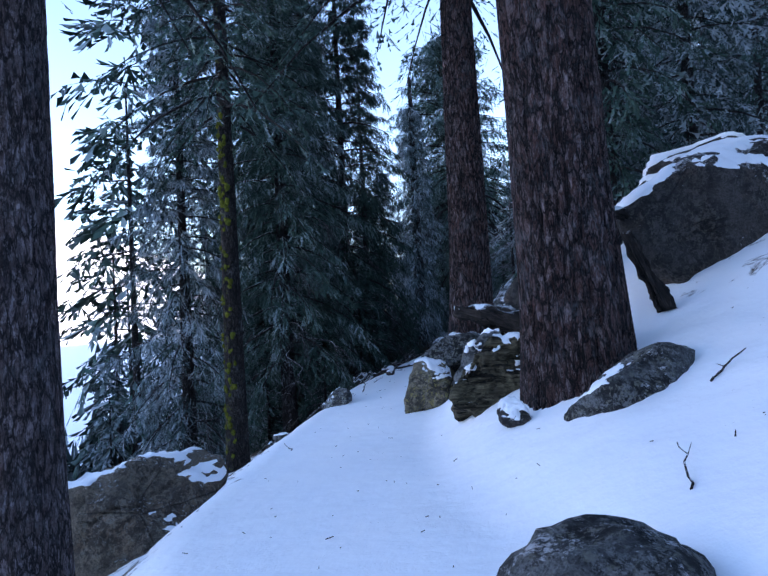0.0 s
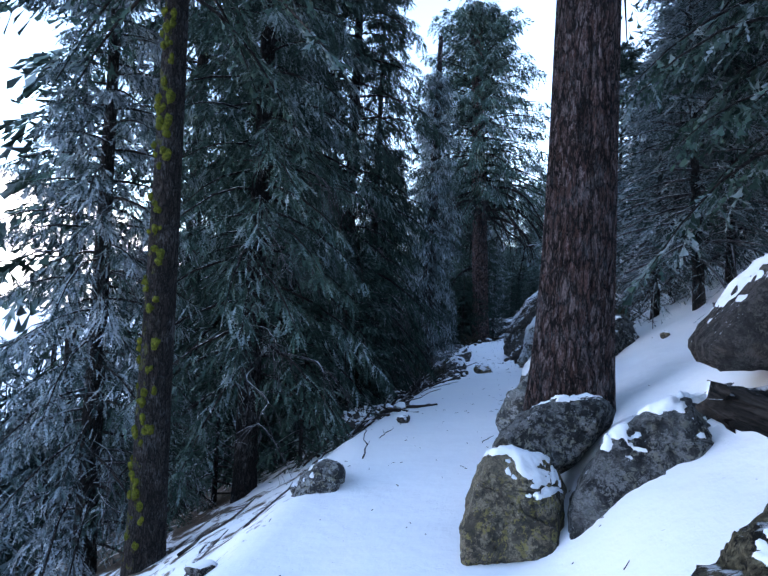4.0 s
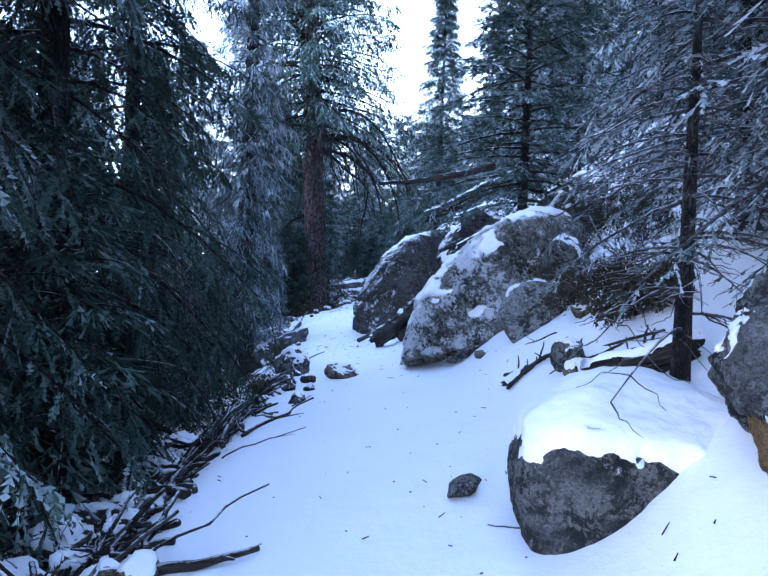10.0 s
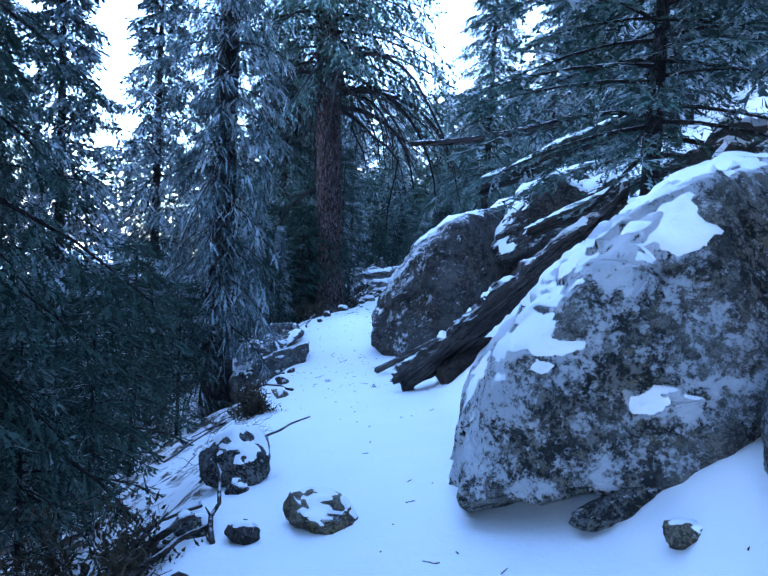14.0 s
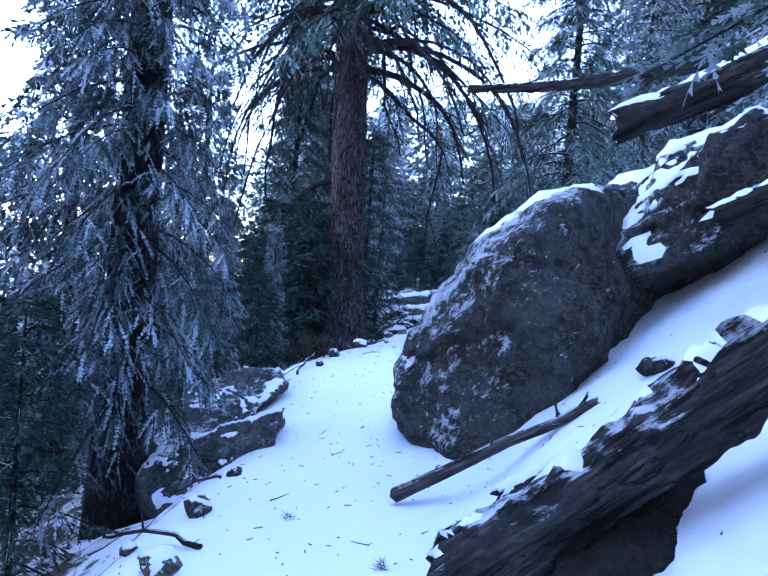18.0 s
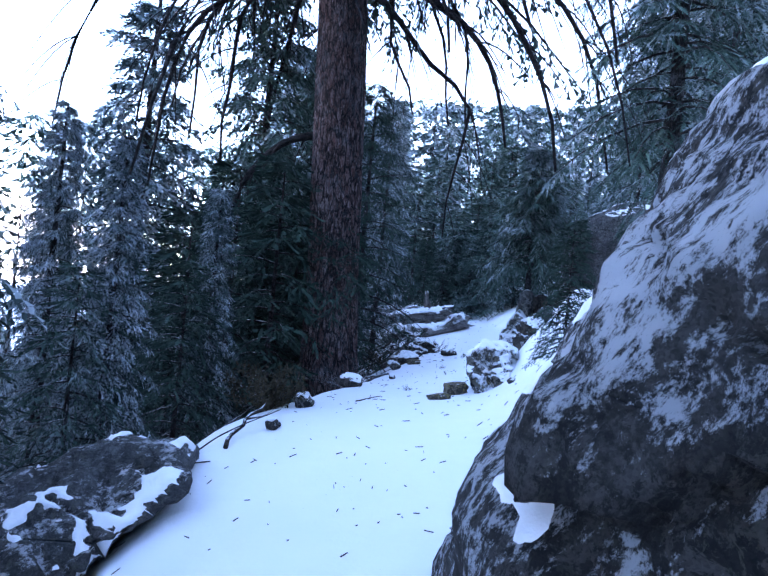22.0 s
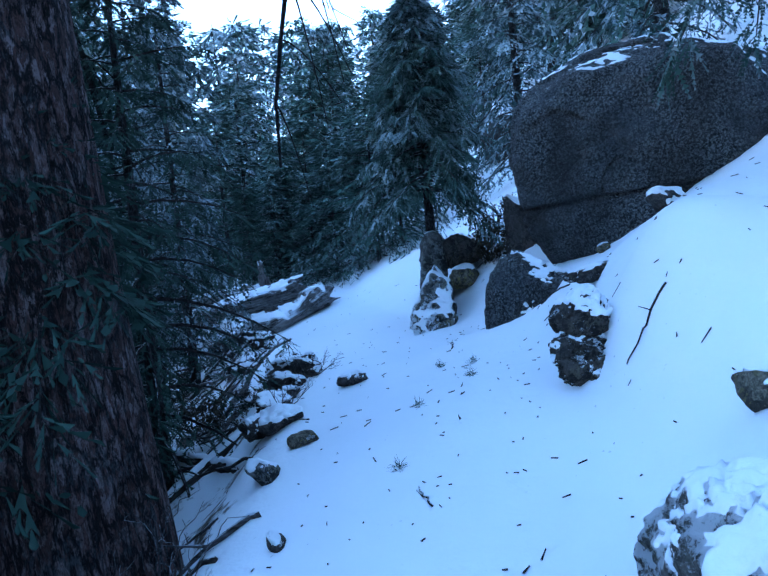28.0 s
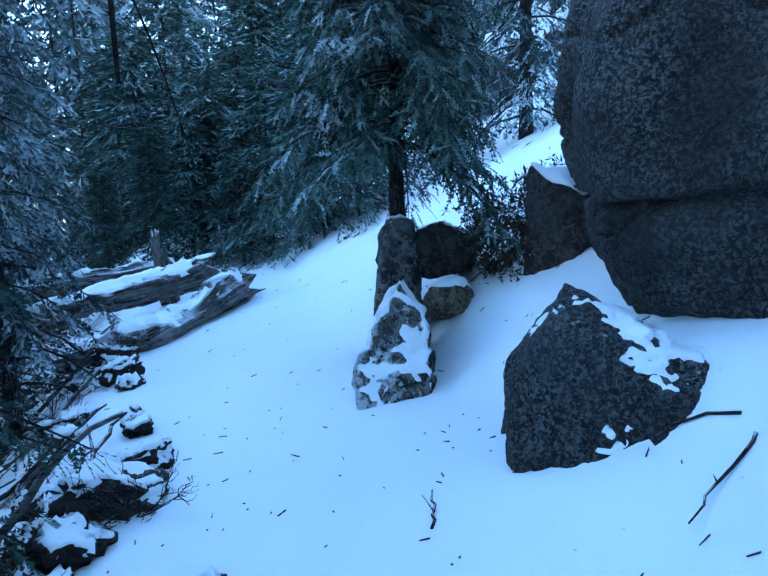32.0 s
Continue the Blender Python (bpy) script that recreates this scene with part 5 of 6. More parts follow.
def far_woods():
    """Woods on the slopes far off: ragged little firs in tiers."""
    rng = np.random.default_rng(8)
    pts = []
    for reach, gap, n in ((42, 2.4, 1500), (90, 3.4, 1500), (260, 7.0, 1500)):
        x, y = rng.uniform(-reach, reach, n) + 3, rng.uniform(-reach, reach, n) + 25
        pts.append(np.column_stack([x, y, np.full(n, gap)]))
    pts = np.concatenate(pts)
    side = pts[:, 0] - hermite(pts[:, 1], TX)
    pts = pts[((side < -17) | (side > 27) | (pts[:, 1] > 74) | (pts[:, 1] < -8)) & (np.hypot(pts[:, 0] - 3, pts[:, 1] - 20) > 14)]
    z = height(pts[:, 0], pts[:, 1])
    verts, faces, at = [], [], 0
    for (x, y, gap), z0 in zip(pts, z):
        tall, tiers = rng.uniform(6, 10) * (1.25 if gap > 5 else 1.0), 5
        cap = 1.3 + (0.33 if x > 4 else 0.17) * math.hypot(x - 3.57, y - 27.5) - z0
        if y > 33 and (x - 3.57) < 0.46 * (y - 27.5):
            tall = min(tall, cap)
        if tall < 2:
            continue
        wide = rng.uniform(1.4, 2.0) * tall / 8
        for k in range(tiers):
            a = rng.uniform(0, 6.28) + np.arange(12) * 6.2832 / 12
            r = wide * (1 - k / tiers) * np.where(np.arange(12) % 2, rng.uniform(0.25, 0.45), 1.0) * rng.uniform(0.7, 1.25, 12)
            ring = np.column_stack([x + np.cos(a) * r, y + np.sin(a) * r, z0 + tall * (0.06 + 0.8 * k / tiers) - 0.25 * r])
            verts.append(np.vstack([ring, [[x, y, z0 + tall * (0.30 + 0.8 * k / tiers)]]]))
            i = np.arange(12)
            faces.append(np.column_stack([i, (i + 1) % 12, np.full(12, 12)]) + at)
            at += 13
    return raw_mesh("far_woods", np.concatenate(verts), np.concatenate(faces), FAR_WOODS, smooth=False)


tagged(part("far_woods", far_woods()), "rimed conifer woods on the far slopes", "woods", kind="stuff")

# young rimed firs round the head of the trail
rng = np.random.default_rng(25)
hero_young = [(7.93, 48.1, 1.05), (9.6, 50.2, 1.5), (8.9, 49.0, 1.2), (8.4, 47.3, 0.7), (8.85, 46.9, 0.95), (9.2, 46.3, 0.8), (9.5, 45.8, 1.1), (10.0, 45.5, 0.9), (7.6, 47.9, 0.8), (10.5, 46.6, 1.3)]
for k in range(46):
    a = rng.uniform(-1.35, 1.1)
    r = rng.uniform(0, 9)
    hero_young.append((8.6 + (11.0 + r) * math.sin(a) * 0.95, 38.2 + (11.0 + r) * math.cos(a), rng.uniform(1.0, 2.0)))
for k, (x, y, size) in enumerate(hero_young):
    if x > 3:
        tree("young_fir", "young frosted fir with layered boughs at the head of the trail", "tree", slim_young, YOUNG_RIME, stand(x, y, 50 * k, size), "young firs at the trail's head")


# ---- wood, shrubs and litter ----



def trunk_log(name, label, a, b, r0, r1, material, seed, category="log", sides=24, sag=0.0, snow=True, stubs=0, rot=0.12, bald=0.0):
    """A fallen trunk from a to b: fibrous, with ragged ends, broken stubs and snow along its back."""
    rng = np.random.default_rng(seed)
    a, b = np.array(a, float), np.array(b, float)
    length = np.linalg.norm(b - a)
    turn = Vector((1, 0, 0)).rotation_difference(Vector(b - a))
    up = np.array(turn.inverted() @ Vector((0, 0, 1)))
    n = max(14, int(length / 0.035))
    u = np.linspace(0, 1, n)
    mid = np.stack([u * length, u * 0, u * 0], -1) - up * (sag * np.sin(u * np.pi))[:, None]
    mid[:, 1:] += 0.25 * r0 * np.stack([fbm(np.stack([u * 4, u * 0 + k, u * 0], -1), seed + k, 2) for k in range(2)], -1)
    v, q = tube(mid, r0 + (r1 - r0) * u, sides)
    ring = np.arange(len(v)) // sides
    k = np.clip(ring - 1, 0, n - 1)
    out = v - mid[k]
    size = max(0.06, r0)
    lump = fbm(v / size * 0.55 + seed, seed, 3)
    fibre = fbm(np.stack([v[:, 0] / size * 0.35, out[:, 1] / size * 3.6, out[:, 2] / size * 3.6], -1) + seed, seed + 3, 4, 0.65)
    v = mid[k] + out * (1 + rot * (0.8 * lump + 1.1 * fibre))[:, None]
    v[:, 0] += fbm(v / r0 * 2.2, seed + 9, 3) * 0.9 * r0 * ((ring <= 2) | (ring >= n - 1))
    ob = tagged(new(name), label, category)
    ob.location, ob.rotation_euler = a, turn.to_euler()
    part("wood", raw_mesh("wood", v, q, material), ob)
    if snow:
        keep = out @ up / (np.linalg.norm(out, axis=1) + 1e-9)
        m = np.clip((keep - 0.45 - bald + 0.45 * fbm(v * 5, seed + 4, 4)) / 0.3, 0, 1)
        s = v + up * (m * (0.02 + 0.10 * r0))[:, None] - out * (0.08 * (1 - m))[:, None]
        part("snow_cap", raw_mesh("snow_cap", s, q[m[q].max(1) > 0.03], SNOW), ob, "strip of snow along the top")
    for _ in range(stubs):
        d = rng.normal(0, 0.4, 3) + up * 0.9
        d /= np.linalg.norm(d)
        w = np.linspace(0, 1, 5)
        pts = np.array([rng.uniform(0.05, 0.95) * length, 0, 0]) + d * (r0 * 0.5 + rng.uniform(0.06, 0.2) * w)[:, None] + rng.normal(0, 0.006, (5, 3))
        part("stub", raw_mesh("stub", *tube(pts, np.linspace(0.012, 0.005, 5), 6), material), ob)
    return ob


trunk_log("fallen_log", "thick rotten log leaning up the bank, dark underneath", (3.92, 24.72, 0.14), (6.6, 23.75, 2.72), 0.165, 0.22, ROTTEN, 301, rot=0.26, sides=32, bald=0.30, stubs=3)
trunk_log("fallen_log", "snow-topped sawn log lying high on the rocks", (5.65, 26.97, 3.12), (8.5, 26.2, 4.68), 0.155, 0.175, DARKWOOD, 302, bald=0.1)
trunk_log("fallen_log", "bare crooked limb reaching out from the bank", (4.95, 30.44, 4.42), (8.6, 30.1, 5.2), 0.045, 0.12, DARKWOOD, 317, sag=0.16, snow=False, rot=0.25, stubs=5)
trunk_log("fallen_log", "thin pale log with broken stubs in the snow", (3.82, 26.42, -0.05), (5.42, 26.42, 0.78), 0.055, 0.04, DEADWOOD, 303, stubs=8, snow=False, rot=0.06)
trunk_log("fallen_log", "split dark log half sunk in the snow", (4.5, 25.95, 0.10), (5.75, 26.15, 0.95), 0.06, 0.035, DARKWOOD, 304)
trunk_log("fallen_log", "split dark log half sunk in the snow", (4.9, 25.75, 0.28), (6.0, 25.9, 1.0), 0.08, 0.05, DARKWOOD, 305)
trunk_log("fallen_log", "weathered broken log curving over the boulders", (2.27, 6.3, 1.47), (3.22, 6.1, 1.15), 0.07, 0.17, DARKWOOD, 306, sag=-0.06, rot=0.3, bald=0.45)
trunk_log("fallen_log", "dark fallen limb jutting from behind the pine", (3.86, 6.00, 2.56), (5.15, 6.30, 2.26), 0.05, 0.11, DARKWOOD, 307, rot=0.3, bald=0.3)
trunk_log("fallen_log", "dark broken stake leaning under the boulder", (4.19, 6.00, 2.26), (4.46, 5.70, 1.38), 0.05, 0.09, DARKWOOD, 320, snow=False, rot=0.35)
trunk_log("fallen_log", "weathered grey log with snow on top", (7.62, 44.3, 0.86), (6.0, 42.9, 0.45), 0.27, 0.20, GREYWOOD, 308, rot=0.3, bald=0.3)
trunk_log("fallen_log", "weathered grey log with snow on top", (7.3, 44.9, 1.0), (5.2, 44.2, 0.7), 0.20, 0.16, GREYWOOD, 309, rot=0.3, bald=0.3)
trunk_log("fallen_log", "weathered grey log with snow on top", (6.9, 46.0, 1.05), (4.6, 45.6, 0.85), 0.16, 0.12, GREYWOOD, 310, rot=0.25, bald=0.3)
trunk_log("fallen_log", "grey splintered log under the others", (6.9, 43.6, 0.45), (5.3, 43.5, 0.3), 0.15, 0.12, GREYWOOD, 318, rot=0.35)
trunk_log("snag", "grey broken snag standing among the logs", (6.75, 45.3, 0.6), (6.68, 45.4, 1.65), 0.15, 0.05, GREYWOOD, 319, rot=0.35, snow=False, category="snag")
trunk_log("fallen_log", "dark rotting log across the stones", (3.52, 15.05, 0.98), (4.15, 14.75, 1.25), 0.10, 0.09, DARKWOOD, 311)
trunk_log("fallen_log", "dark broken piece of wood in the snow", (3.65, 16.75, 0.62), (4.05, 16.9, 0.85), 0.045, 0.03, DARKWOOD, 312)
trunk_log("fallen_log", "dark log on the lower bank", (0.9, 10.6, -0.55), (-0.3, 13.5, -0.9), 0.09, 0.06, DARKWOOD, 313)
trunk_log("fallen_log", "dark log lying down the bank", (4.9, 36.9, 0.0), (4.3, 40.2, -0.55), 0.07, 0.05, DARKWOOD, 314)
trunk_log("fallen_log", "dark log lying down the bank", (5.3, 38.6, 0.15), (3.6, 38.2, -0.8), 0.06, 0.04, DARKWOOD, 315)
trunk_log("fallen_log", "old log above the rocks with snow along it", (6.4, 26.6, 2.35), (8.6, 25.4, 3.7), 0.12, 0.10, DARKWOOD, 316)

for a, b, r in (((4.50, 16.13), (5.10, 16.19), 0.012), ((3.47, 15.46), (3.84, 15.27), 0.009), ((3.84, 15.27), (4.13, 15.04), 0.014), ((4.12, 15.44), (4.29, 15.23), 0.012), ((3.78, 16.91), (3.98, 16.40), 0.035), ((3.84, 17.22), (4.35, 15.37), 0.02)):
    trunk_log("branch", "thin dark branch lying on the snowy bank", on(*a, 0.03), on(*b, 0.05), r, r * 0.5, DARKWOOD, 340 + int(a[1] * 10), "branch", 8, snow=False, stubs=3, rot=0.2)


def stick(label, x, y, length, radius, turn, seed, material=DARKWOOD, tilt=0.0, category="stick"):
    """A crooked stick with a side shoot, lying on the snow."""
    rng = np.random.default_rng(seed)
    u = np.linspace(-0.5, 0.5, 8)
    d = np.array([math.cos(radians(turn)), math.sin(radians(turn))])
    xy = np.array([x, y]) + d * (length * u)[:, None] + rng.normal(0, 0.03 * length, (8, 2))
    z = height(xy[:, 0], xy[:, 1]) + radius * 0.6 + tilt * length * (u + 0.5)
    p = np.column_stack([xy, z])
    o = p[4].copy()
    pieces = [tube(p - o, radius * (1.1 - 0.6 * (u + 0.5)), 6)]
    if length > 0.18:
        k = int(rng.integers(2, 6))
        e = p[k] - o + np.linspace(0, 1, 5)[:, None] * np.array([*(rng.normal(0, 0.5, 2) + d * 0.5), rng.uniform(0.1, 0.4)]) * length * 0.3
        pieces.append(tube(e, np.linspace(radius * 0.6, radius * 0.2, 5), 5))
    v, q = joined(pieces)
    return tagged(part("stick", raw_mesh("stick", v, q, material), at=o), label, category, "sticks on the snow")


rng = np.random.default_rng(88)
SPOT = [(-0.14, 7.4, 0.30), (1.57, 10.65, 0.14), (1.93, 11.78, 0.3), (0.61, 12.4, 0.4), (1.83, 18.4, 0.3), (3.1, 19.4, 0.10), (3.27, 28.8, 0.14), (3.4, 27.9, 0.12), (2.7, 14.3, 0.3),
        (7.67, 37.13, 0.45), (7.51, 36.81, 0.3), (6.9, 37.7, 0.25), (3.38, 2.35, 0.4), (4.2, 3.7, 0.4), (4.3, 17.4, 0.5), (4.0, 15.9, 0.6), (4.7, 16.6, 0.5), (6.6, 34.9, 0.25), (5.3, 35.1, 0.2), (4.1, 33.3, 0.3), (2.9, 26.8, 0.15), (3.5, 25.6, 0.12)]
for k, (x, y, ln) in enumerate(SPOT):
    stick("dark dead stick lying on the snow", x, y, ln, 0.003 + 0.016 * ln * rng.uniform(0.5, 1.2), rng.uniform(0, 180), 400 + k, tilt=rng.uniform(0, 0.25))
for k in range(70):
    y = rng.uniform(8, 45)
    x = float(hermite(y, TX)) - rng.uniform(0.95, 2.3)
    ln = rng.uniform(0.25, 0.95)
    stick("dead branch in the debris along the trail's edge", x, y, ln, rng.uniform(0.006, 0.022), rng.uniform(0, 180), 500 + k, (DARKWOOD, DEADWOOD, TWIG_RIME)[k % 3], rng.uniform(-0.1, 0.3))
for k in range(80):
    a = rng.normal(0, 1, 2)
    stick("dead branch in a heap of brushwood", 0.30 + 0.28 * a[0], 16.1 + 0.8 * a[1], rng.uniform(0.25, 0.7), rng.uniform(0.010, 0.035), rng.uniform(0, 180), 600 + k, (DARKWOOD, DEADWOOD, DARKWOOD)[k % 3], rng.uniform(0.0, 0.3))
for k in range(110):
    y = rng.uniform(13.2, 20.5)
    x = -0.35 + 0.24 * (y - 13.2) + rng.normal(0, 0.22)
    stick("dead branch in a heap of brushwood", x, y, rng.uniform(0.2, 0.8), rng.uniform(0.008, 0.040), rng.uniform(0, 180), 3600 + k, (DARKWOOD, DEADWOOD, DARKWOOD)[k % 3], rng.uniform(0.0, 0.5))
for k in range(18):
    y = 14.2 + 0.28 * k
    h = rng.uniform(0.13, 0.30)
    boulder("rotten stump lump under the snow of the bank", -0.15 + 0.16 * (y - 14.2) + rng.uniform(-0.3, 0.3), y, (h * 1.3, h, h * 0.8), GRANITE_DARK, 780 + k, level=4, snow=0.04, low=0.55, patch=1.0, rough=0.16, name="stump", category="stump", sink=0.25, turn=(0, 0, 40 * k))
for k in range(14):
    y = 37.6 + 0.4 * k
    h = rng.uniform(0.10, 0.24)
    boulder("rotten stump lump under the snow of the bank", float(hermite(y, TX)) - rng.uniform(0.95, 1.7), y, (h * 1.4, h, h * 0.7), (GRANITE_DARK, DARKWOOD)[k % 2], 1780 + k, level=4, snow=0.03, low=0.6, patch=1.0, rough=0.16, name="stump", category="stump", sink=0.3, turn=(0, 0, 40 * k))
for k in range(60):
    y = rng.uniform(38.5, 45)
    x = float(hermite(y, TX)) - rng.uniform(1.3, 3.0)
    stick("dead branch in the debris along the trail's edge", x, y, rng.uniform(0.3, 1.2), rng.uniform(0.008, 0.035), rng.uniform(0, 180), 2500 + k, (DARKWOOD, DEADWOOD, GREYWOOD)[k % 3], rng.uniform(0.0, 0.4))
for k in range(34):
    y = rng.uniform(8, 44)
    x = float(hermite(y, TX)) - rng.uniform(0.85, 1.7)
    h = rng.uniform(0.05, 0.17)
    boulder("stone at the snowy lower edge of the trail", x, y, (h, h * rng.uniform(0.6, 1), h * rng.uniform(0.5, 0.8)), (GRANITE, GRANITE_DARK, GRANITE_MOSSY)[k % 3], 700 + k, level=3, snow=0.02, low=0.6, name="stone", category="stone", group="stones along the edge", turn=(0, 0, rng.uniform(0, 180)))
for k in range(22):
    y = rng.uniform(0, 40)
    x = float(hermite(y, TX)) + rng.uniform(1.2, 3.4)
    h = rng.uniform(0.05, 0.14)
    boulder("stone poking from the snow of the bank", x, y, (h, h * rng.uniform(0.5, 1), h * rng.uniform(0.4, 0.8)), (GRANITE_DARK, GRANITE_MOSSY)[k % 2], 750 + k, level=3, snow=0.015, low=0.7, name="stone", category="stone", group="stones of the bank", turn=(0, 0, rng.uniform(0, 180)))


def bush(name, label, x, y, size, seed, stems=14, leafy=False, material=TWIG, category="shrub", leaf_material=LEAF, dz=0.0):
    """A shrub of forking stems, bare or with small leaves."""
    rng = np.random.default_rng(seed)
    pieces, ends = [], []
    for _ in range(stems):
        d = np.array([rng.normal(0, 0.7), rng.normal(0, 0.7), rng.uniform(0.5, 1.1)])
        d /= np.linalg.norm(d)
        p = [np.zeros(3)]
        for _ in range(7):
            d = d + rng.normal(0, 0.22, 3)
            d /= np.linalg.norm(d)
            p.append(p[-1] + d * size / 7 * rng.uniform(0.7, 1.2))
        p = np.array(p)
        pieces.append(tube(p, np.linspace(0.011, 0.003, 8) * max(0.6, size), 5))
        for _ in range(6):
            k = int(rng.integers(2, 8))
            e = p[k] + np.cumsum(rng.normal(0, 0.04, (5, 3)) * size + (p[k] - p[k - 1]) * 0.5, 0)
            pieces.append(tube(np.vstack([p[k], e]), np.linspace(0.005, 0.002, 6) * max(0.6, size), 3, False))
            ends.append(e)
    root = tagged(new(name), label, category)
    root.location = on(x, y, dz - 0.03)
    v, q = joined(pieces)
    part("stem", raw_mesh("stem", v, q, material), root)
    if leafy:
        e = np.concatenate(ends)
        base = np.repeat(e, 5, 0) + rng.normal(0, 0.03, (5 * len(e), 3))
        v, q = blades(base, base + rng.normal(0, 0.035, base.shape) + np.array([0, 0, 0.01]), 0.011, rng)
        part("foliage", raw_mesh("foliage", v, q, leaf_material, smooth=False), root)
    return root


bush("shrub", "low evergreen shrub with small dusty leaves", 8.75, 39.85, 0.55, 801, 22, True)
bush("shrub", "low evergreen shrub with small dusty leaves", 9.15, 39.6, 0.5, 802, 18, True)
bush("shrub", "rimed twigs round the foot of a pine", 2.30, 9.88, 0.35, 805, 16, False, TWIG_RIME)
bush("shrub", "rimed twigs round the foot of a pine", 2.12, 10.1, 0.3, 806, 14, False, TWIG_RIME)
bush("shrub", "leafless frosted shrub at the trail's edge", 5.8, 39.0, 0.35, 803, 12, False)
bush("shrub", "leafless frosted shrub at the trail's edge", 5.2, 37.9, 0.4, 804, 12, False, TWIG_RIME)
for k, (x, y, h) in enumerate([(4.9, 17.2, 0.7), (5.3, 16.6, 0.8), (5.0, 18.3, 0.6), (5.7, 18.0, 0.9), (4.6, 16.1, 0.6), (5.9, 19.5, 0.8), (6.3, 18.6, 0.9), (5.5, 15.5, 0.8), (6.2, 20.6, 0.7), (7.0, 19.6, 1.2), (7.6, 20.8, 1.3), (7.2, 22.0, 1.2), (8.2, 19.2, 1.4), (8.0, 22.6, 1.3), (6.8, 21.3, 1.0), (8.8, 21.2, 1.4), (7.5, 18.3, 1.2)]):
    bush("shrub", "tangled shrub of rimed twigs on the bank", x, y, h * 0.75, 810 + k, 20, k % 2 == 0, TWIG_RIME if k % 3 else TWIG)
for k, (x, y) in enumerate([(0.2, 14.6), (1.0, 17.3), (1.2, 20.0), (1.7, 22.8), (1.9, 24.6), (2.2, 31.2), (3.0, 33.2), (4.0, 35.4), (4.9, 39.4), (5.3, 41.3)]):
    bush("shrub", "scrubby frosted growth on the lower bank", x, y, rng.uniform(0.3, 0.6), 830 + k, 14, k % 2 == 0, TWIG_RIME)


def dead_fir(label, x, y, top, reach, seed, boughs=46, lean=(0, 0)):
    """A small fir whose boughs are bare, rimed twigs."""
    rng = np.random.default_rng(seed)
    root = tagged(new("dead_fir"), label, "tree")
    root.matrix_basis = stand(x, y, 0, 1, lean)
    part("trunk", trunk_mesh("trunk", top, 0.02 + 0.012 * top, 0.01, BARK_DARK, seed, rings=50, sides=16), root)
    pieces = []
    for k in range(boughs):
        u = rng.uniform(0.12, 1)
        az = k * 2.4
        L = reach * (1.1 - 0.8 * u) * rng.uniform(0.6, 1.2)
        d = np.array([math.cos(az), math.sin(az), 0])
        s = np.array([-d[1], d[0], 0])
        t = np.linspace(0, 1, 7)
        p = d * (L * t)[:, None] + np.array([0, 0, 1.0]) * (u * top + L * (0.15 * t - 0.45 * t**2))[:, None] + s * (0.1 * L * rng.normal() * t**2)[:, None]
        pieces.append(tube(p, np.linspace(0.012, 0.003, 7), 5))
        for j in range(9):
            i = int(rng.integers(1, 7))
            e = p[i] + np.cumsum((d * 0.5 + s * rng.choice([-1, 1]) * 0.6 + np.array([0, 0, -0.25]) + rng.normal(0, 0.25, (5, 3))) * L * 0.07, 0)
            pieces.append(tube(np.vstack([p[i], e]), np.linspace(0.005, 0.002, 6), 3, False))
    v, q = joined(pieces)
    part("crown", raw_mesh("crown", v, q, TWIG_RIME), root)
    return root


dead_fir("bare-limbed little fir covered in rime on the bank", 3.85, 14.5, 3.0, 0.9, 901, 60)
rimed_trunk = trunk_mesh("trunk", 4.6, 0.07, 0.01, BARK_DARK, 13, rings=40, sides=14)
for x, y, size, lean in ((5.0, 13.2, 1.15, 6), (5.0, 15.0, 1.0, 0), (5.9, 16.4, 1.1, 3), (5.6, 13.6, 1.0, 0)):
    tree("young_fir", "thin fir thick with rime on the bank", "tree", rimed_trunk, RIMED, stand(x, y, 90 * size, size, (0, lean)), "rimed firs of the bank")

# a sapling on the bank and little firs farther on
sapling = crown_mesh("sapling_crown", 71, 2.0, 0.25, 0.50, 90, 11, 4, 0.09, 0.016, [TWIG, NEEDLES_DARK], hang=0.25, droop=0.35, teeth=6)
sapling_trunk = trunk_mesh("trunk", 1.95, 0.022, 0.006, BARK_DARK, 9, rings=20, sides=8)
tree("sapling", "small thin fir sapling standing in the snow", "tree", sapling_trunk, sapling, stand(5.45, 31.30, 0, 0.62))
for x, y, sz in ((6.9, 47.6, 1.35), (6.1, 48.4, 1.1), (7.9, 48.6, 1.5)):
    tree("sapling", "young frosted fir at the forest's edge", "tree", sapling_trunk, sapling, stand(x, y, 60 * sz, sz), "young firs")


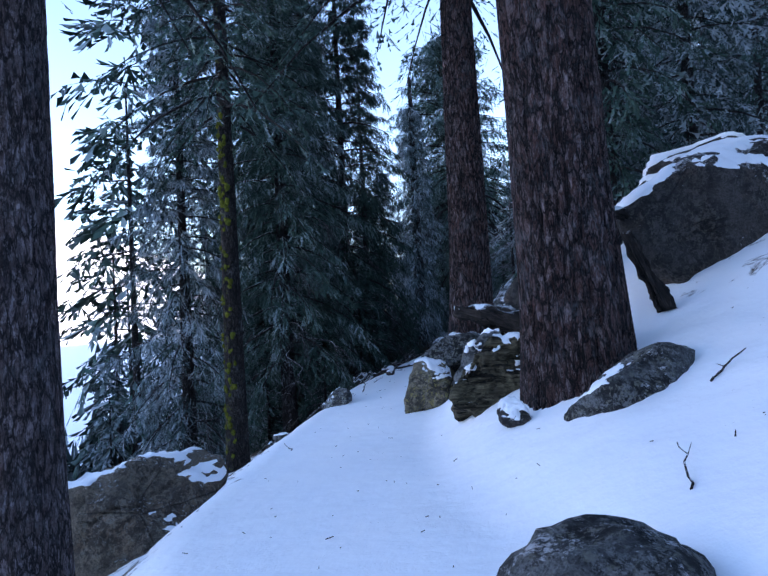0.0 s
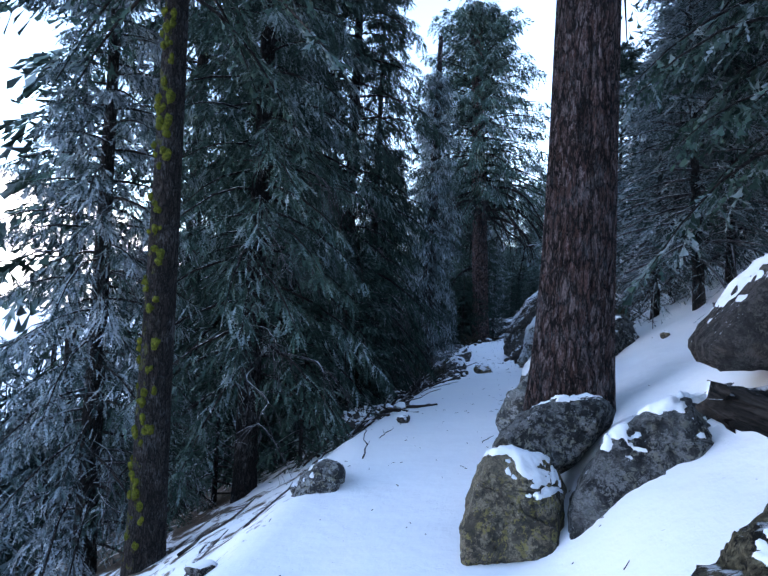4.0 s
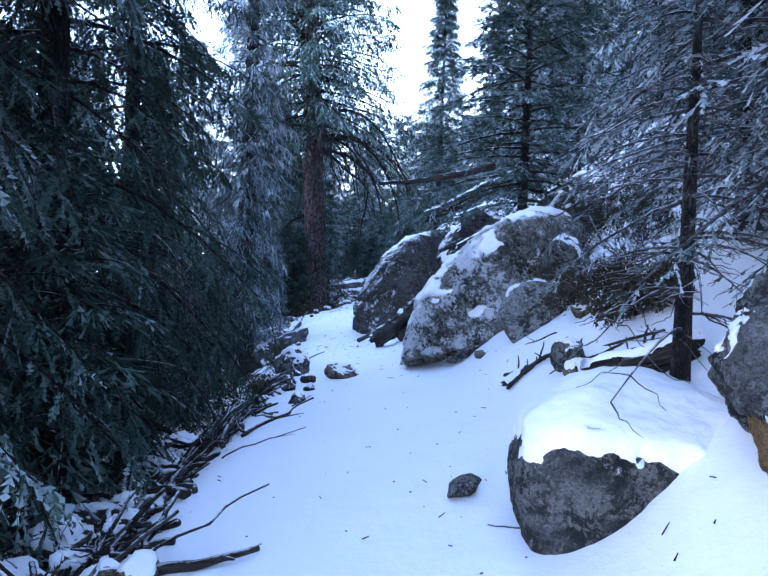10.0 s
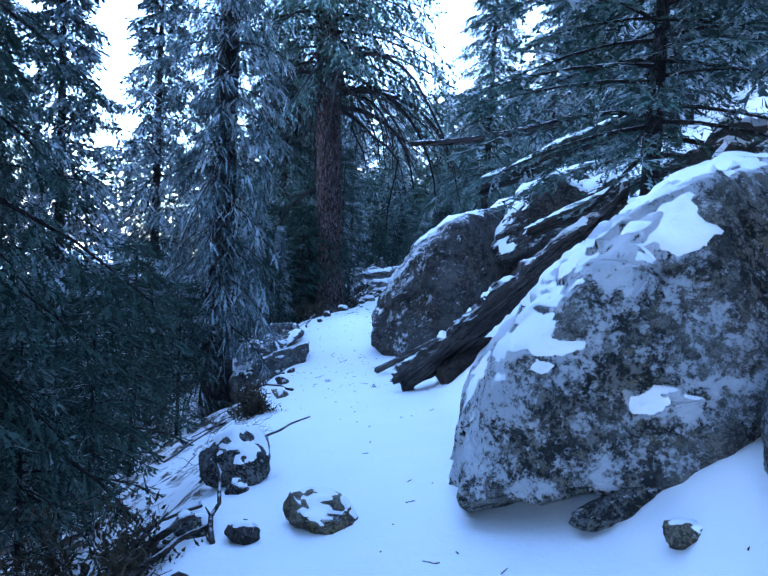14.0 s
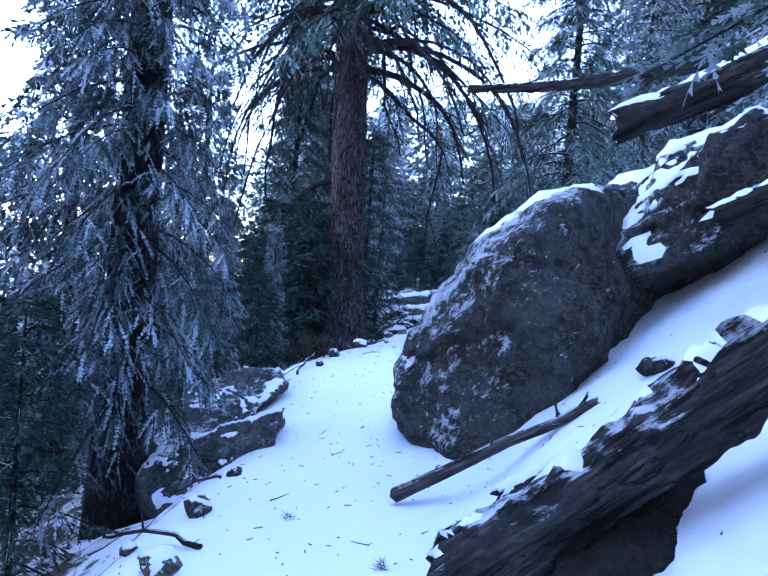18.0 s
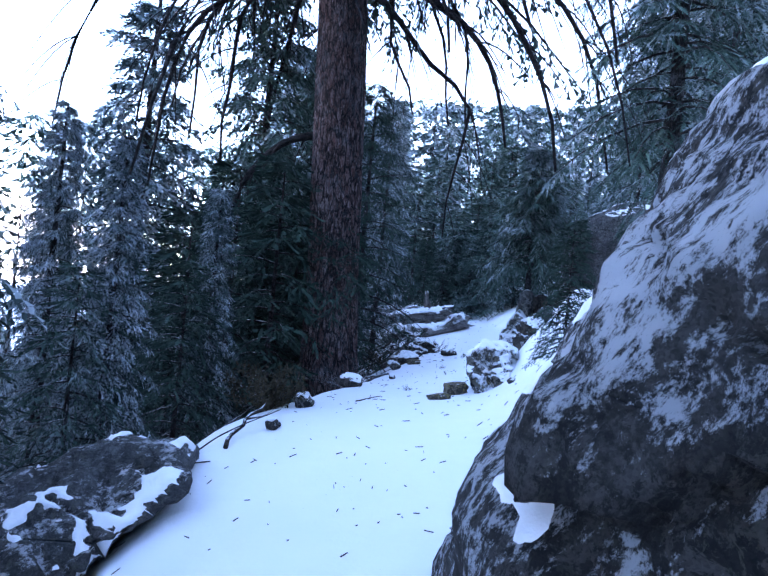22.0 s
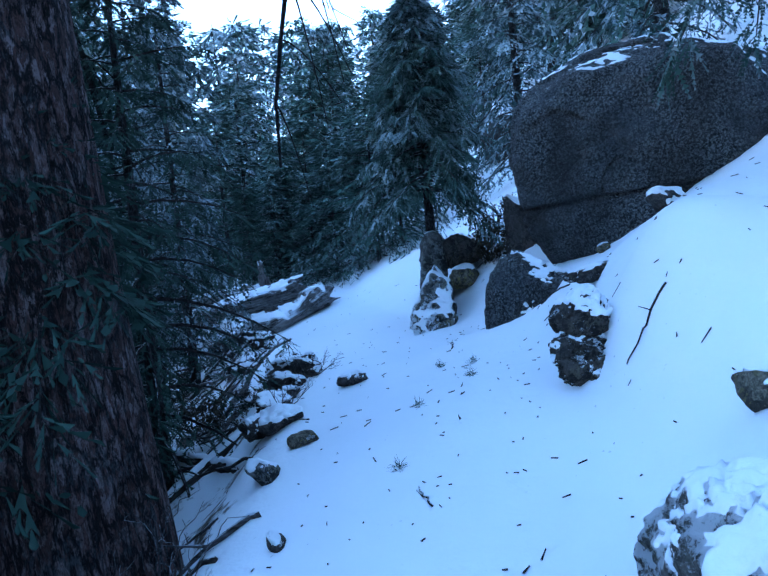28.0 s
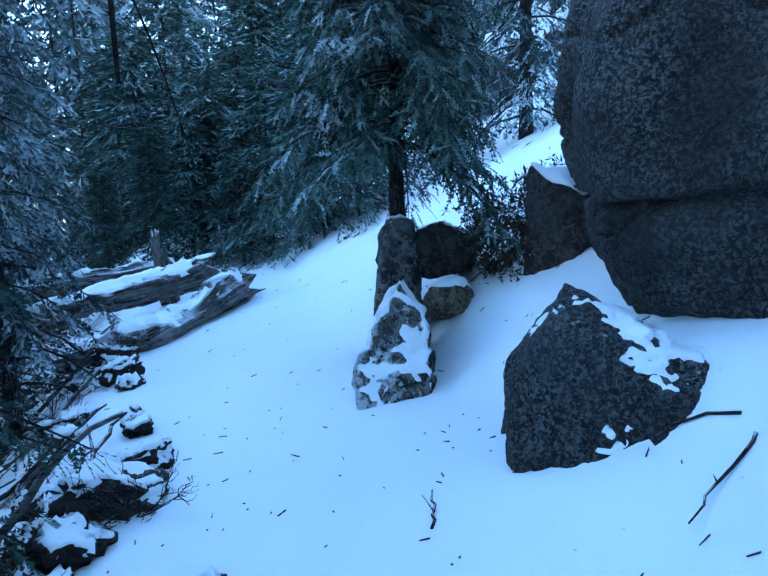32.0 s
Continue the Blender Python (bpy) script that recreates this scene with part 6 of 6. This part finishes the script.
def tuft(x, y, seed):
    """A fallen tuft of pine needles."""
    rng = np.random.default_rng(seed)
    d = rng.normal(0, 1, (60, 3))
    d[:, 2] = np.abs(d[:, 2]) * 0.5
    d /= np.linalg.norm(d, axis=1)[:, None]
    base = rng.normal(0, 0.012, (60, 3)) + np.array([0, 0, 0.012])
    v, q = blades(base, base + d * rng.uniform(0.03, 0.075, (60, 1)), 0.0022, rng)
    return tagged(part("needle_tuft", raw_mesh("needle_tuft", v, q, NEEDLES_DARK, smooth=False), at=on(x, y)), "fallen tuft of dark pine needles on the snow", "needle tuft", "fallen tufts")


for k, (x, y) in enumerate([(5.34, 35.51), (6.66, 36.9), (6.36, 36.41), (6.5, 37.2), (5.8, 36.2), (4.6, 33.9), (3.0, 26.3), (3.6, 25.2)]):
    tuft(x, y, 950 + k)

# twig ends, needles and bark crumbs strewn over the snow
rng = np.random.default_rng(99)
n = 1300
y = np.concatenate([rng.uniform(-1, 46, n // 2), rng.uniform(25, 40, n - n // 2)])
s = rng.normal(0.3, 1.5, n)
x = hermite(y, TX) + s
az, ln = rng.uniform(0, np.pi, n), 0.006 + 0.028 * rng.uniform(0, 1, n) ** 2.5
d = np.column_stack([np.cos(az), np.sin(az)])
a, b = np.column_stack([x, y]) - d * ln[:, None], np.column_stack([x, y]) + d * ln[:, None]
lo = np.column_stack([a, height(a[:, 0], a[:, 1]) + 0.004])
hi = np.column_stack([b, height(b[:, 0], b[:, 1]) + 0.004 + 0.3 * ln * rng.uniform(0, 1, n)])
up = np.array([0, 0, 1.0])
w = np.column_stack([-d[:, 1], d[:, 0], np.zeros(n)]) * (0.0025 + 0.004 * rng.uniform(0, 1, n))[:, None]
v = np.stack([lo - w, lo + w, lo + up * 0.006, hi - w * 0.5, hi + w * 0.5, hi + up * 0.005], 1).reshape(-1, 3)
k = 6 * np.arange(n)[:, None]
quads = np.concatenate([k + np.array([0, 3, 5, 2]), k + np.array([1, 2, 5, 4]), k + np.array([0, 1, 4, 3])])
ob = part("litter", raw_mesh("litter", v, quads, DARKWOOD, smooth=False))
tagged(ob, "dark needles, twig ends and bark crumbs strewn on the snow", "litter", kind="stuff")
